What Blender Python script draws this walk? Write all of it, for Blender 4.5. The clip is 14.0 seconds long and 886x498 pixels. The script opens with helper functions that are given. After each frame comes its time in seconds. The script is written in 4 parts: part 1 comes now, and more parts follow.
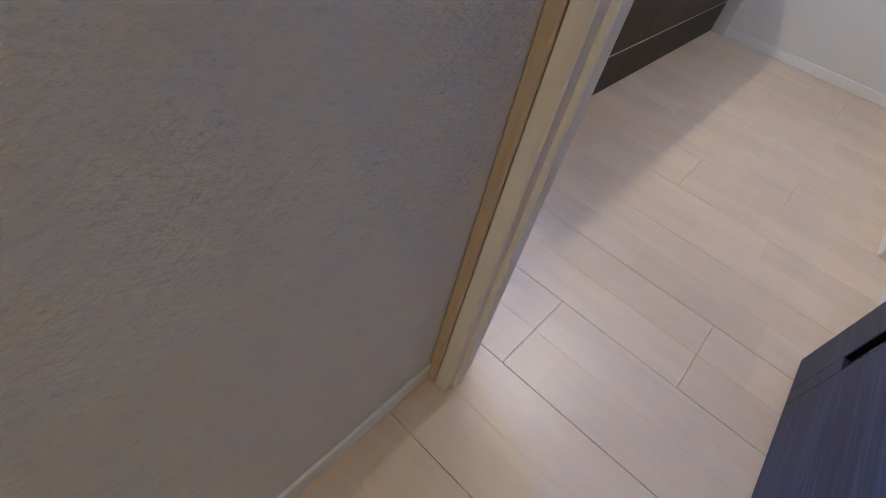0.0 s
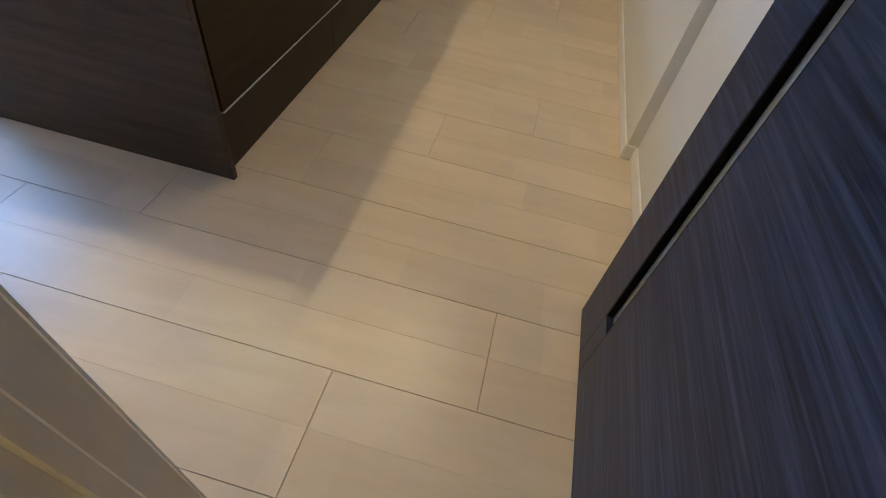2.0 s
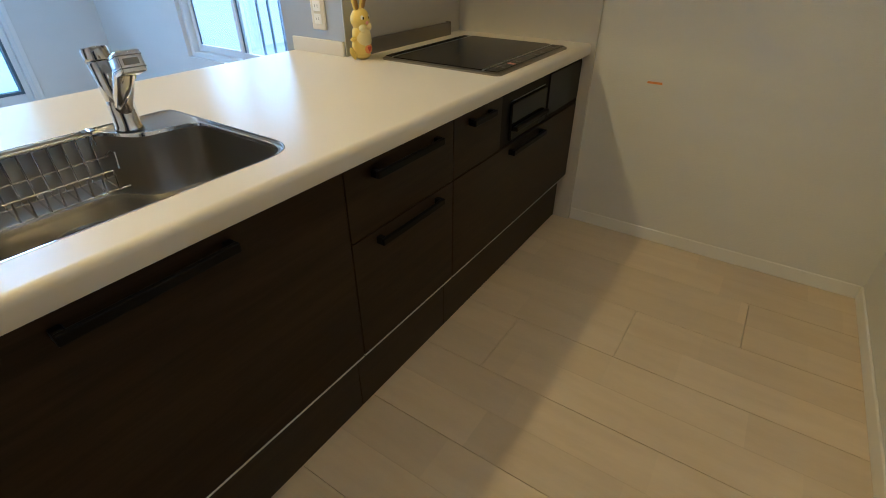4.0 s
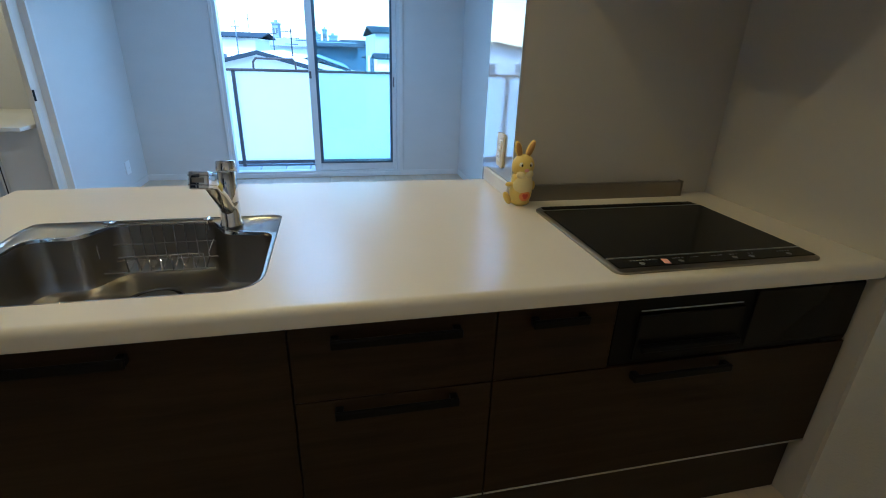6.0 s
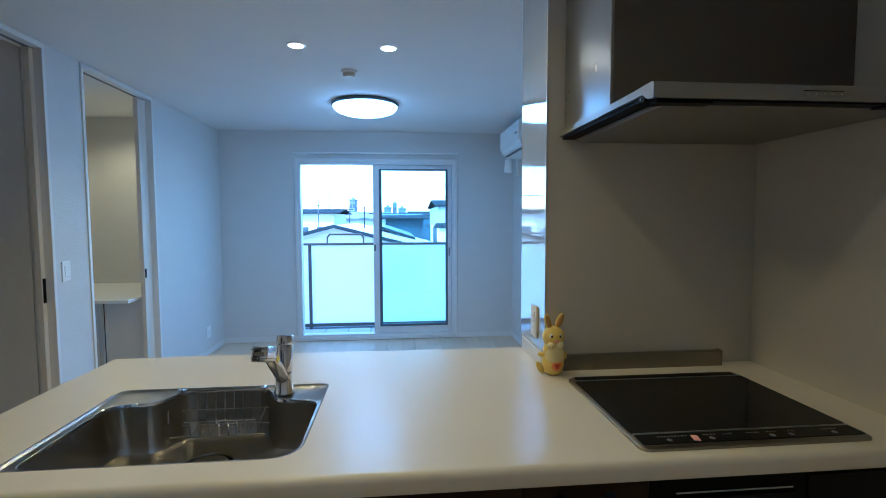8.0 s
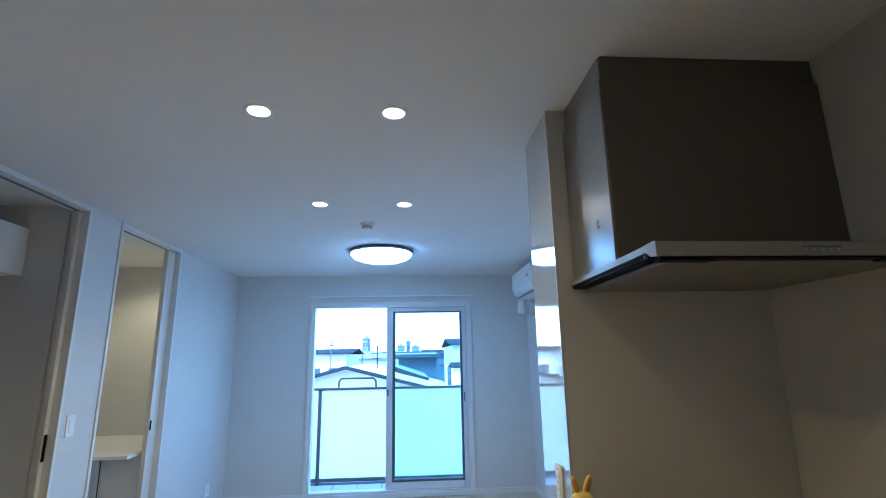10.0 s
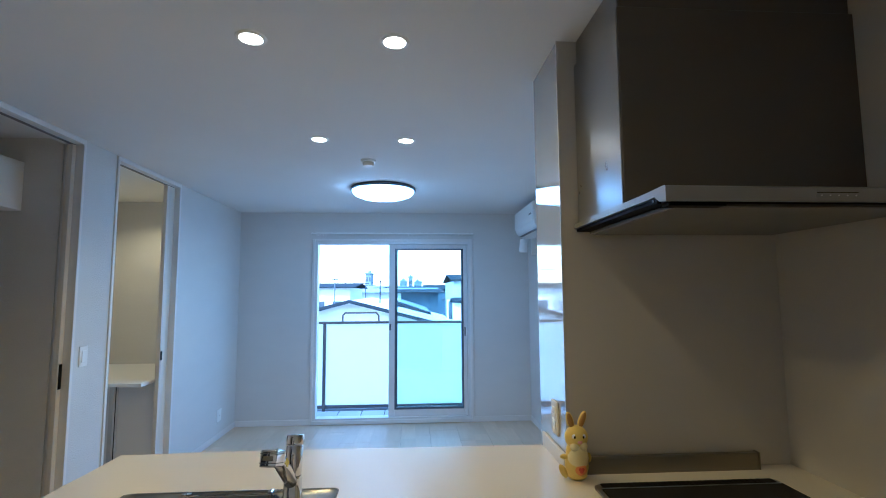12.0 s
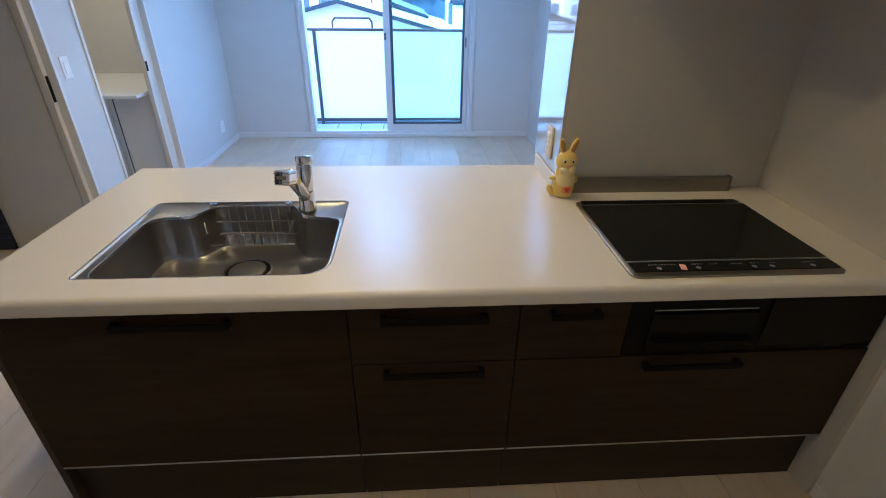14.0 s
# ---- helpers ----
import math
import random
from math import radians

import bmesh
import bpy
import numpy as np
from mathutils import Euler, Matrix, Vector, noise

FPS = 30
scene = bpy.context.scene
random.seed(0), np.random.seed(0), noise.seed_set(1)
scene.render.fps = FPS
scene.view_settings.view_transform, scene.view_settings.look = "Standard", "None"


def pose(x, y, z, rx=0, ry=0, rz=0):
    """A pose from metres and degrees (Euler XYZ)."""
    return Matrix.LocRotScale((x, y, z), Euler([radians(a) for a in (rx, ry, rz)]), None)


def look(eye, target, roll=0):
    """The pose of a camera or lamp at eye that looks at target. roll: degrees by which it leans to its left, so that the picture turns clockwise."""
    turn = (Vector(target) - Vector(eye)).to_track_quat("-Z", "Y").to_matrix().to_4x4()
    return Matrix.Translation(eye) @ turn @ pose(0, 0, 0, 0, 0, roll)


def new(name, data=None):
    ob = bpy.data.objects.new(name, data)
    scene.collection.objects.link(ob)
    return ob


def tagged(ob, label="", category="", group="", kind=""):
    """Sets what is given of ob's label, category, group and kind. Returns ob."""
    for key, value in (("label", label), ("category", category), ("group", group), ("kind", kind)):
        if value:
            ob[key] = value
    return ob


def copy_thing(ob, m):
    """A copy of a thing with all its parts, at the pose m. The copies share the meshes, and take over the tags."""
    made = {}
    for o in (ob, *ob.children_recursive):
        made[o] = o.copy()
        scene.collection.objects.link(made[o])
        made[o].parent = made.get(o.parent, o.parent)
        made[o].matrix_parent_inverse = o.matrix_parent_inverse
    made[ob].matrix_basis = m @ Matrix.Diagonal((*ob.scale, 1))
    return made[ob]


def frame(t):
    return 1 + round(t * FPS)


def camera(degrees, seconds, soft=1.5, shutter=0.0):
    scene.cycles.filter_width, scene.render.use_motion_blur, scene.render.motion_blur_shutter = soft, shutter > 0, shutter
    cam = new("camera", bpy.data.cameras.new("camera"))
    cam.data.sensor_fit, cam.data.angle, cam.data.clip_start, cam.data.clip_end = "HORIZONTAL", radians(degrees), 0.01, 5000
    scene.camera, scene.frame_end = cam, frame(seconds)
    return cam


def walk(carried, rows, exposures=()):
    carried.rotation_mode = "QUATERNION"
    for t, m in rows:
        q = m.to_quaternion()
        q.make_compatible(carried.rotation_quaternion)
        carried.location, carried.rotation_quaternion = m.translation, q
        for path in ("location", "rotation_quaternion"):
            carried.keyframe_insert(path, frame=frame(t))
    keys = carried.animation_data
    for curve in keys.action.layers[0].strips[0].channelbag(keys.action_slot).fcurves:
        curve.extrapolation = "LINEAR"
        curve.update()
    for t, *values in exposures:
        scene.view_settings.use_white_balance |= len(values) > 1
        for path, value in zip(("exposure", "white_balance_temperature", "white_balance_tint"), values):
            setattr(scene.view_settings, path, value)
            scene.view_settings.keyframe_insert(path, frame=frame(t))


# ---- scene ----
cam = camera(86.1, 14.0, soft=1.0)
PATH = [
    (0, (-1.504, -0.728, 1.026), (-0.321, 0.002, -0.412), 14.9),
    (0.5, (-1.358, -0.807, 1.11), (-0.171, -0.231, -0.393), 13.4),
    (1, (-1.302, -0.842, 1.121), (-0.024, -0.43, -0.361), 11.0),
    (1.5, (-1.226, -0.821, 1.101), (0.086, -0.592, -0.391), 10.5),
    (2, (-1.019, -0.826, 1.096), (0.298, -0.694, -0.403), 10.9),
    (2.5, (-0.768, -0.777, 1.108), (0.597, -0.644, -0.348), 11.5),
    (3, (-0.459, -0.728, 1.168), (0.976, -0.445, -0.196), 8.0),
    (3.5, (-0.116, -0.754, 1.205), (1.347, -0.152, -0.017), 2.4),
    (4, (0.224, -0.736, 1.216), (1.62, 0.201, 0.133), 0.0),
    (6.3, (1.06, -0.929, 1.332), (1.386, 0.904, 0.6), 1.4),
    (6.5, (1.074, -0.96, 1.338), (1.364, 0.893, 0.643), 0.8),
    (7, (1.072, -0.995, 1.357), (1.301, 0.913, 0.803), 0.2),
    (7.5, (1.083, -1.011, 1.38), (1.281, 0.947, 1.02), -0.0),
    (8, (1.083, -1.019, 1.395), (1.269, 0.968, 1.268), -0.2),
    (8.5, (1.085, -1.029, 1.41), (1.252, 0.962, 1.5), -0.4),
    (9, (1.087, -1.036, 1.428), (1.236, 0.944, 1.668), -0.7),
    (9.2, (1.083, -1.039, 1.431), (1.228, 0.933, 1.729), -0.8),
    (11.3, (1.079, -1.041, 1.452), (1.201, 0.893, 1.944), -1.0),
    (11.5, (1.081, -1.036, 1.452), (1.204, 0.915, 1.878), -0.9),
    (12, (1.083, -1.016, 1.461), (1.205, 0.972, 1.642), -0.3),
    (12.5, (1.084, -1.006, 1.463), (1.182, 0.987, 1.33), 0.3),
    (12.7, (1.087, -1.009, 1.464), (1.18, 0.969, 1.177), 0.2),
    (13, (1.084, -0.992, 1.463), (1.177, 0.939, 0.949), 0.6),
    (13.5, (1.082, -0.998, 1.485), (1.19, 0.803, 0.624), 0.8),
    (14, (1.076, -1.013, 1.507), (1.197, 0.738, 0.547), 0.8),
]
EXPOSURE = [(0, 3.6, 3650, 22), (0.5, 3.40, 3650, 16), (1.0, 3.38, 3930, 16), (1.5, 3.30, 4020, 14), (3, 3.08, 4680, 7), (4, 2.78, 4480, 4), (6.5, 2.18, 4150, 3), (8, 2.17, 4020, 2), (9, 2.27, 4000, 3), (11.5, 2.3, 4420, 7), (12.5, 2.15, 4100, 5), (14, 2.56, 4250, 13)]
walk(cam, [(t, look(eye, target, roll)) for t, eye, target, roll in PATH], EXPOSURE)
SKY, P_DOWN, P_AISLE, P_CEIL, P_HALL, P_BED, P_CLOSET = 0.15, 3.2, 1.65, 1.1, 4.7, 0.9, 4.2

# ---------------------------------------------------------------- light
world = bpy.data.worlds.new("sky_world")
scene.world = world
world.use_nodes = True
wn = world.node_tree
sky = wn.nodes.new("ShaderNodeTexSky")
sky.sky_type = "NISHITA"
sky.sun_disc = False
sky.sun_elevation, sky.sun_rotation = radians(48), radians(220)
sky.air_density, sky.dust_density = 1.3, 0.8
wn.nodes["Background"].inputs["Strength"].default_value = SKY
wn.links.new(sky.outputs["Color"], wn.nodes["Background"].inputs["Color"])

sun = new("sun", bpy.data.lights.new("sun", "SUN"))
sun.data.energy, sun.data.angle, sun.data.color = 1.8, radians(15), (1.0, 0.96, 0.9)
sun.matrix_world = pose(0, 0, 30, 42, 0, -40)


def lamp(name, kind, place, power, colour, size, cone=0):
    data = bpy.data.lights.new(name, kind)
    data.energy, data.color = power, colour
    if kind == "AREA":
        data.shape, data.size = "DISK", size
    else:
        data.shadow_soft_size = size
    if kind == "SPOT":
        data.spot_size, data.spot_blend = radians(cone), 0.6
    ob = new(name, data)
    ob.location = place
    return ob


WARM, COOL = (1.0, 0.58, 0.13), (0.45, 0.70, 1.0)
CEIL = 2.38
DOWNLIGHTS = [(0.520, -0.49), (1.036, -0.49), (0.495, 0.66), (1.012, 0.66), (0.515, 1.80), (1.035, 1.80)]
for dx, dy in DOWNLIGHTS:
    lamp("downlight_lamp", "SPOT", (dx, dy, CEIL - 0.02), P_AISLE if dy < 0 else P_DOWN, WARM, 0.03, 150)
lamp("ceiling_lamp_light", "AREA", (0.811, 3.14, 2.285), P_CEIL, COOL, 0.5)
lamp("hall_downlight_lamp", "SPOT", (-3.0, -0.60, CEIL - 0.02), P_HALL, WARM, 0.03, 150)
# unseen fill lights, added to brighten the bedroom and the closet
lamp("bedroom_fill", "SPOT", (-2.1, 0.2, CEIL - 0.02), P_BED, WARM, 0.05, 160)
lamp("closet_fill", "SPOT", (-1.35, 3.30, CEIL - 0.02), P_CLOSET, (1.0, 0.66, 0.26), 0.04, 150)

# ---------------------------------------------------------------- materials


def nodes_of(name):
    m = bpy.data.materials.new(name)
    m.use_nodes = True
    return m, m.node_tree, m.node_tree.nodes["Principled BSDF"]


def surface(name, a, b, scale=8.0, rough=0.5, metal=0.0, bump=0.0, bscale=200.0, stretch=(1, 1, 1), rough_var=0.08, piece=0.0, spec=0.5, detail=6.0, relief=0.002):
    """A painted, plastic, metal or stone surface: two colours mixed by coarse noise, fine relief, uneven gloss."""
    m, t, p = nodes_of(name)
    L, N = t.links.new, t.nodes.new
    co = N("ShaderNodeTexCoord")
    mp = N("ShaderNodeMapping")
    mp.inputs["Scale"].default_value = stretch
    L(co.outputs["Object"], mp.inputs["Vector"])
    n1 = N("ShaderNodeTexNoise")
    n1.inputs["Scale"].default_value, n1.inputs["Detail"].default_value = scale, detail
    L(mp.outputs["Vector"], n1.inputs["Vector"])
    mix = N("ShaderNodeMix")
    mix.data_type = "RGBA"
    mix.inputs[6].default_value, mix.inputs[7].default_value = (*a, 1), (*b, 1)
    L(n1.outputs["Fac"], mix.inputs[0])
    col = mix.outputs[2]
    if piece:
        info, hsv = N("ShaderNodeObjectInfo"), N("ShaderNodeHueSaturation")
        mr = N("ShaderNodeMapRange")
        mr.inputs[3].default_value, mr.inputs[4].default_value = 1 - piece, 1 + piece
        L(info.outputs["Random"], mr.inputs[0])
        L(mr.outputs[0], hsv.inputs["Value"])
        L(col, hsv.inputs["Color"])
        col = hsv.outputs["Color"]
    L(col, p.inputs["Base Color"])
    rr = N("ShaderNodeMapRange")
    rr.inputs[3].default_value, rr.inputs[4].default_value = max(0.02, rough - rough_var), rough + rough_var
    L(n1.outputs["Fac"], rr.inputs[0])
    L(rr.outputs[0], p.inputs["Roughness"])
    p.inputs["Metallic"].default_value = metal
    p.inputs["Specular IOR Level"].default_value = spec
    if bump:
        n2, bp = N("ShaderNodeTexNoise"), N("ShaderNodeBump")
        n2.inputs["Scale"].default_value, n2.inputs["Detail"].default_value = bscale, 3
        L(mp.outputs["Vector"], n2.inputs["Vector"])
        bp.inputs["Strength"].default_value, bp.inputs["Distance"].default_value = bump, relief
        L(n2.outputs["Fac"], bp.inputs["Height"])
        L(bp.outputs["Normal"], p.inputs["Normal"])
    return m


def wood(name, a, b, c, grain=(1, 1, 14), scale=5.0, rough=0.4, bump=0.15, piece=0.0, spec=0.5, block=0.0, rvar=0.06):
    """Wood: long streaks across the stretched axes, a finer pore grain and slow drift of tone."""
    m, t, p = nodes_of(name)
    L, N = t.links.new, t.nodes.new
    co, mp = N("ShaderNodeTexCoord"), N("ShaderNodeMapping")
    mp.inputs["Scale"].default_value = grain
    L(co.outputs["Object"], mp.inputs["Vector"])
    info = N("ShaderNodeObjectInfo")
    add = N("ShaderNodeVectorMath")
    add.operation = "MULTIPLY_ADD"
    cmb = N("ShaderNodeCombineXYZ")
    for i in range(3):
        L(info.outputs["Random"], cmb.inputs[i])
    add.inputs[1].default_value = (37, 53, 71) if piece else (0, 0, 0)
    L(cmb.outputs[0], add.inputs[0])
    L(mp.outputs["Vector"], add.inputs[2])
    n1, n2, n3 = N("ShaderNodeTexNoise"), N("ShaderNodeTexNoise"), N("ShaderNodeTexNoise")
    n1.inputs["Scale"].default_value, n1.inputs["Detail"].default_value, n1.inputs["Distortion"].default_value = scale, 8, 0.6
    n2.inputs["Scale"].default_value, n2.inputs["Detail"].default_value = scale * 9, 4
    n3.inputs["Scale"].default_value, n3.inputs["Detail"].default_value = scale * 0.3, 2
    for n in (n1, n2, n3):
        L(add.outputs[0], n.inputs["Vector"])
    ramp = N("ShaderNodeValToRGB")
    ramp.color_ramp.elements[0].position, ramp.color_ramp.elements[1].position = 0.33, 0.68
    ramp.color_ramp.elements[0].color, ramp.color_ramp.elements[1].color = (*a, 1), (*c, 1)
    mid = ramp.color_ramp.elements.new(0.5)
    mid.color = (*b, 1)
    sm = N("ShaderNodeMath")
    sm.operation = "MULTIPLY_ADD"
    L(n2.outputs["Fac"], sm.inputs[0])
    sm.inputs[1].default_value = 0.28
    L(n1.outputs["Fac"], sm.inputs[2])
    sb = N("ShaderNodeMath")
    sb.operation = "SUBTRACT"
    L(sm.outputs[0], sb.inputs[0])
    sb.inputs[1].default_value = 0.14
    L(sb.outputs[0], ramp.inputs["Fac"])
    hsv, mr = N("ShaderNodeHueSaturation"), N("ShaderNodeMapRange")
    L(ramp.outputs["Color"], hsv.inputs["Color"])
    if piece:
        mr.inputs[3].default_value, mr.inputs[4].default_value = 1 - piece, 1 + piece
        L(info.outputs["Random"], mr.inputs[0])
    else:
        mr.inputs[3].default_value, mr.inputs[4].default_value = 0.88, 1.12
        L(n3.outputs["Fac"], mr.inputs[0])
    L(mr.outputs[0], hsv.inputs["Value"])
    col = hsv.outputs["Color"]
    if block:
        # short inlaid lengths along y, each of its own tone
        sep, mad, fl, wh, mb, hb = N("ShaderNodeSeparateXYZ"), N("ShaderNodeMath"), N("ShaderNodeMath"), N("ShaderNodeTexWhiteNoise"), N("ShaderNodeMapRange"), N("ShaderNodeHueSaturation")
        L(co.outputs["Object"], sep.inputs[0])
        mad.operation, fl.operation, wh.noise_dimensions = "MULTIPLY_ADD", "FLOOR", "2D"
        L(sep.outputs["Y"], mad.inputs[0])
        mad.inputs[1].default_value = 1 / 0.42
        L(info.outputs["Random"], mad.inputs[2])
        L(mad.outputs[0], fl.inputs[0])
        cv = N("ShaderNodeCombineXYZ")
        L(fl.outputs[0], cv.inputs[0])
        L(info.outputs["Random"], cv.inputs[1])
        L(cv.outputs[0], wh.inputs["Vector"])
        mb.inputs[3].default_value, mb.inputs[4].default_value = 1 - block, 1 + block
        L(wh.outputs["Value"], mb.inputs[0])
        L(mb.outputs[0], hb.inputs["Value"])
        L(col, hb.inputs["Color"])
        col = hb.outputs["Color"]
    L(col, p.inputs["Base Color"])
    rr = N("ShaderNodeMapRange")
    rr.inputs[3].default_value, rr.inputs[4].default_value = rough - rvar, rough + rvar
    L(n1.outputs["Fac"], rr.inputs[0])
    L(rr.outputs[0], p.inputs["Roughness"])
    p.inputs["Specular IOR Level"].default_value = spec
    bp = N("ShaderNodeBump")
    bp.inputs["Strength"].default_value, bp.inputs["Distance"].default_value = bump, 0.001
    L(sm.outputs[0], bp.inputs["Height"])
    L(bp.outputs["Normal"], p.inputs["Normal"])
    return m


def glowing(name, colour, strength):
    m, t, p = nodes_of(name)
    p.inputs["Base Color"].default_value = (0.9, 0.9, 0.9, 1)
    p.inputs["Emission Color"].default_value = (*colour, 1)
    p.inputs["Emission Strength"].default_value = strength
    return m


def glass(name, tint, rough=0.0):
    m, t, p = nodes_of(name)
    p.inputs["Base Color"].default_value = (*tint, 1)
    p.inputs["Transmission Weight"].default_value = 1.0
    p.inputs["Roughness"].default_value = rough
    p.inputs["IOR"].default_value = 1.45
    return m


def frosted(name, colour):
    """A milky panel that lets light through."""
    m, t, p = nodes_of(name)
    p.inputs["Base Color"].default_value = (*colour, 1)
    p.inputs["Roughness"].default_value = 0.5
    tr, mx = t.nodes.new("ShaderNodeBsdfTranslucent"), t.nodes.new("ShaderNodeMixShader")
    tr.inputs["Color"].default_value = (*colour, 1)
    mx.inputs[0].default_value = 0.92
    t.links.new(p.outputs[0], mx.inputs[1])
    t.links.new(tr.outputs[0], mx.inputs[2])
    t.links.new(mx.outputs[0], t.nodes["Material Output"].inputs["Surface"])
    return m


M_WALL = surface("wall_paper", (0.68, 0.67, 0.65), (0.74, 0.73, 0.71), 3, 0.75, bump=0.8, bscale=95, stretch=(1, 1, 2.6), relief=0.0022)
M_HALL = surface("rough_hall_paper", (0.68, 0.66, 0.63), (0.74, 0.72, 0.69), 3, 0.7, bump=1.0, bscale=75, stretch=(1, 1, 3.0), relief=0.006)
M_CEIL = surface("ceiling_paper", (0.78, 0.775, 0.765), (0.83, 0.825, 0.815), 2, 0.85, bump=0.3, bscale=240)
M_TRIM = surface("white_trim", (0.76, 0.75, 0.73), (0.82, 0.81, 0.80), 5, 0.4, bump=0.03)
M_CASING = wood("pale_casing", (0.70, 0.65, 0.57), (0.74, 0.69, 0.62), (0.77, 0.73, 0.66), (9, 9, 0.6), 4, 0.42, 0.03)
# casing wood tinted ochre: the warm hall light is put into the colour
M_ARCH = wood("warm_lit_architrave", (0.42, 0.33, 0.20), (0.48, 0.385, 0.245), (0.53, 0.43, 0.285), (9, 9, 0.6), 4, 0.45, 0.05)
M_PANEL = surface("kitchen_panel", (0.53, 0.50, 0.455), (0.57, 0.54, 0.495), 2, 0.38, bump=0.02, bscale=60)
# white gloss panel; its grey-blue base carries the cool reflection of the window
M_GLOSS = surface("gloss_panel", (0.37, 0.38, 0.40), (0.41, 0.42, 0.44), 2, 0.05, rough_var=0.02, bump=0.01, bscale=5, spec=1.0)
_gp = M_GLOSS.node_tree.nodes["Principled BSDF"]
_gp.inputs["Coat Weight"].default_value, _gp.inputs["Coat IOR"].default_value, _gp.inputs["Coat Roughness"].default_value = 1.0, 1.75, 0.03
M_FLOOR = wood("pale_floor_wood", (0.610, 0.500, 0.350), (0.636, 0.526, 0.378), (0.662, 0.552, 0.402), (5, 0.8, 1), 3.2, 0.33, 0.010, piece=0.03, block=0.05, rvar=0.03, spec=0.7)
M_GROOVE = surface("floor_groove", (0.16, 0.12, 0.08), (0.22, 0.16, 0.11), 20, 0.8)
M_CAB = wood("dark_cabinet_wood", (0.017, 0.0095, 0.0050), (0.024, 0.0138, 0.0075), (0.033, 0.0195, 0.011), (0.7, 8, 9), 4, 0.42, 0.12, spec=0.15)
M_SIDE = wood("dark_side_panel", (0.035, 0.024, 0.018), (0.048, 0.034, 0.026), (0.062, 0.046, 0.036), (8, 0.7, 9), 4, 0.42, 0.1, spec=0.25)
M_KICK = wood("dark_kick_board", (0.019, 0.012, 0.007), (0.027, 0.017, 0.010), (0.035, 0.022, 0.014), (0.7, 8, 9), 4, 0.5, 0.1, spec=0.3)
# base made bluer to hold the reflected blue daylight
M_DOOR = wood("daylit_navy_door_wood", (0.006, 0.008, 0.020), (0.020, 0.027, 0.056), (0.050, 0.060, 0.105), (0.6, 20, 20), 5, 0.42, 0.4, spec=0.3)
M_TOP = surface("worktop_stone", (0.655, 0.61, 0.53), (0.695, 0.65, 0.575), 6, 0.30, rough_var=0.05, bump=0.02, bscale=40)
M_STEEL = surface("brushed_steel", (0.33, 0.315, 0.29), (0.42, 0.40, 0.37), 5, 0.30, 1.0, rough_var=0.02)
M_STEELMATTE = surface("satin_steel", (0.24, 0.22, 0.19), (0.31, 0.285, 0.25), 6, 0.36, 1.0)
M_CHROME = surface("chrome", (0.72, 0.72, 0.74), (0.78, 0.78, 0.80), 6, 0.08, 1.0, rough_var=0.03)
M_ALU = surface("aluminium", (0.60, 0.59, 0.57), (0.68, 0.67, 0.65), 10, 0.35, 0.9)
M_BLACK = surface("matte_black", (0.004, 0.004, 0.005), (0.007, 0.007, 0.008), 20, 0.45, spec=0.07)
M_BLACKGLASS = surface("black_glass", (0.006, 0.006, 0.007), (0.010, 0.010, 0.011), 5, 0.14, rough_var=0.04, bump=0.01, bscale=30, spec=0.09)
M_HOOD = surface("hood_grey", (0.105, 0.094, 0.084), (0.125, 0.112, 0.102), 5, 0.42, 0.25, bump=0.02, bscale=90)
M_HOODTRIM = surface("hood_silver", (0.28, 0.27, 0.26), (0.34, 0.33, 0.31), 8, 0.36, 0.6)
M_BAFFLE = surface("baffle_grey", (0.20, 0.19, 0.18), (0.24, 0.23, 0.215), 6, 0.42, 0.3, bump=0.02, bscale=90)
# paler than the hood body: the lit side is painted in
M_HOODSIDE = surface("hood_side_lit", (0.30, 0.30, 0.30), (0.38, 0.38, 0.38), 5, 0.30, 0.85, bump=0.02, bscale=90)
M_PLASTIC = surface("white_plastic", (0.86, 0.86, 0.85), (0.90, 0.90, 0.89), 8, 0.35)
M_CREAM = surface("cream_plastic", (0.70, 0.66, 0.58), (0.75, 0.71, 0.63), 8, 0.4)
M_GREY = surface("grey_plastic", (0.15, 0.15, 0.16), (0.20, 0.20, 0.21), 8, 0.45)
M_SASH = surface("sash_white", (0.72, 0.73, 0.74), (0.78, 0.79, 0.80), 8, 0.35)
M_SASHDARK = surface("sash_grey_blue", (0.10, 0.13, 0.17), (0.14, 0.17, 0.21), 8, 0.4, 0.3)
M_RAIL = surface("rail_brown_metal", (0.10, 0.085, 0.08), (0.14, 0.12, 0.11), 8, 0.4, 0.4)
M_GLASS = glass("clear_glass", (0.97, 0.99, 0.99))
M_TINT = glass("tinted_glass", (0.78, 0.97, 0.99))
M_MILK = frosted("milky_panel", (0.97, 0.965, 0.955))
M_GLOW_W = glowing("warm_lamp_face", (1.0, 0.72, 0.42), 11)
M_GLOW_C = glowing("cool_lamp_dome", (0.62, 0.82, 1.0), 2.9)
M_YELLOW = surface("rabbit_yellow", (0.72, 0.53, 0.08), (0.78, 0.60, 0.13), 14, 0.42, bump=0.05, bscale=60)
M_CREAMFUR = surface("rabbit_cream", (0.78, 0.66, 0.30), (0.81, 0.71, 0.38), 14, 0.45)
M_ORANGE = surface("orange_paint", (0.75, 0.26, 0.05), (0.80, 0.32, 0.07), 14, 0.5)
M_RED = surface("red_paint", (0.55, 0.06, 0.03), (0.62, 0.09, 0.04), 14, 0.5)
M_PINK = surface("pink_paint", (0.78, 0.36, 0.28), (0.82, 0.42, 0.33), 14, 0.5)
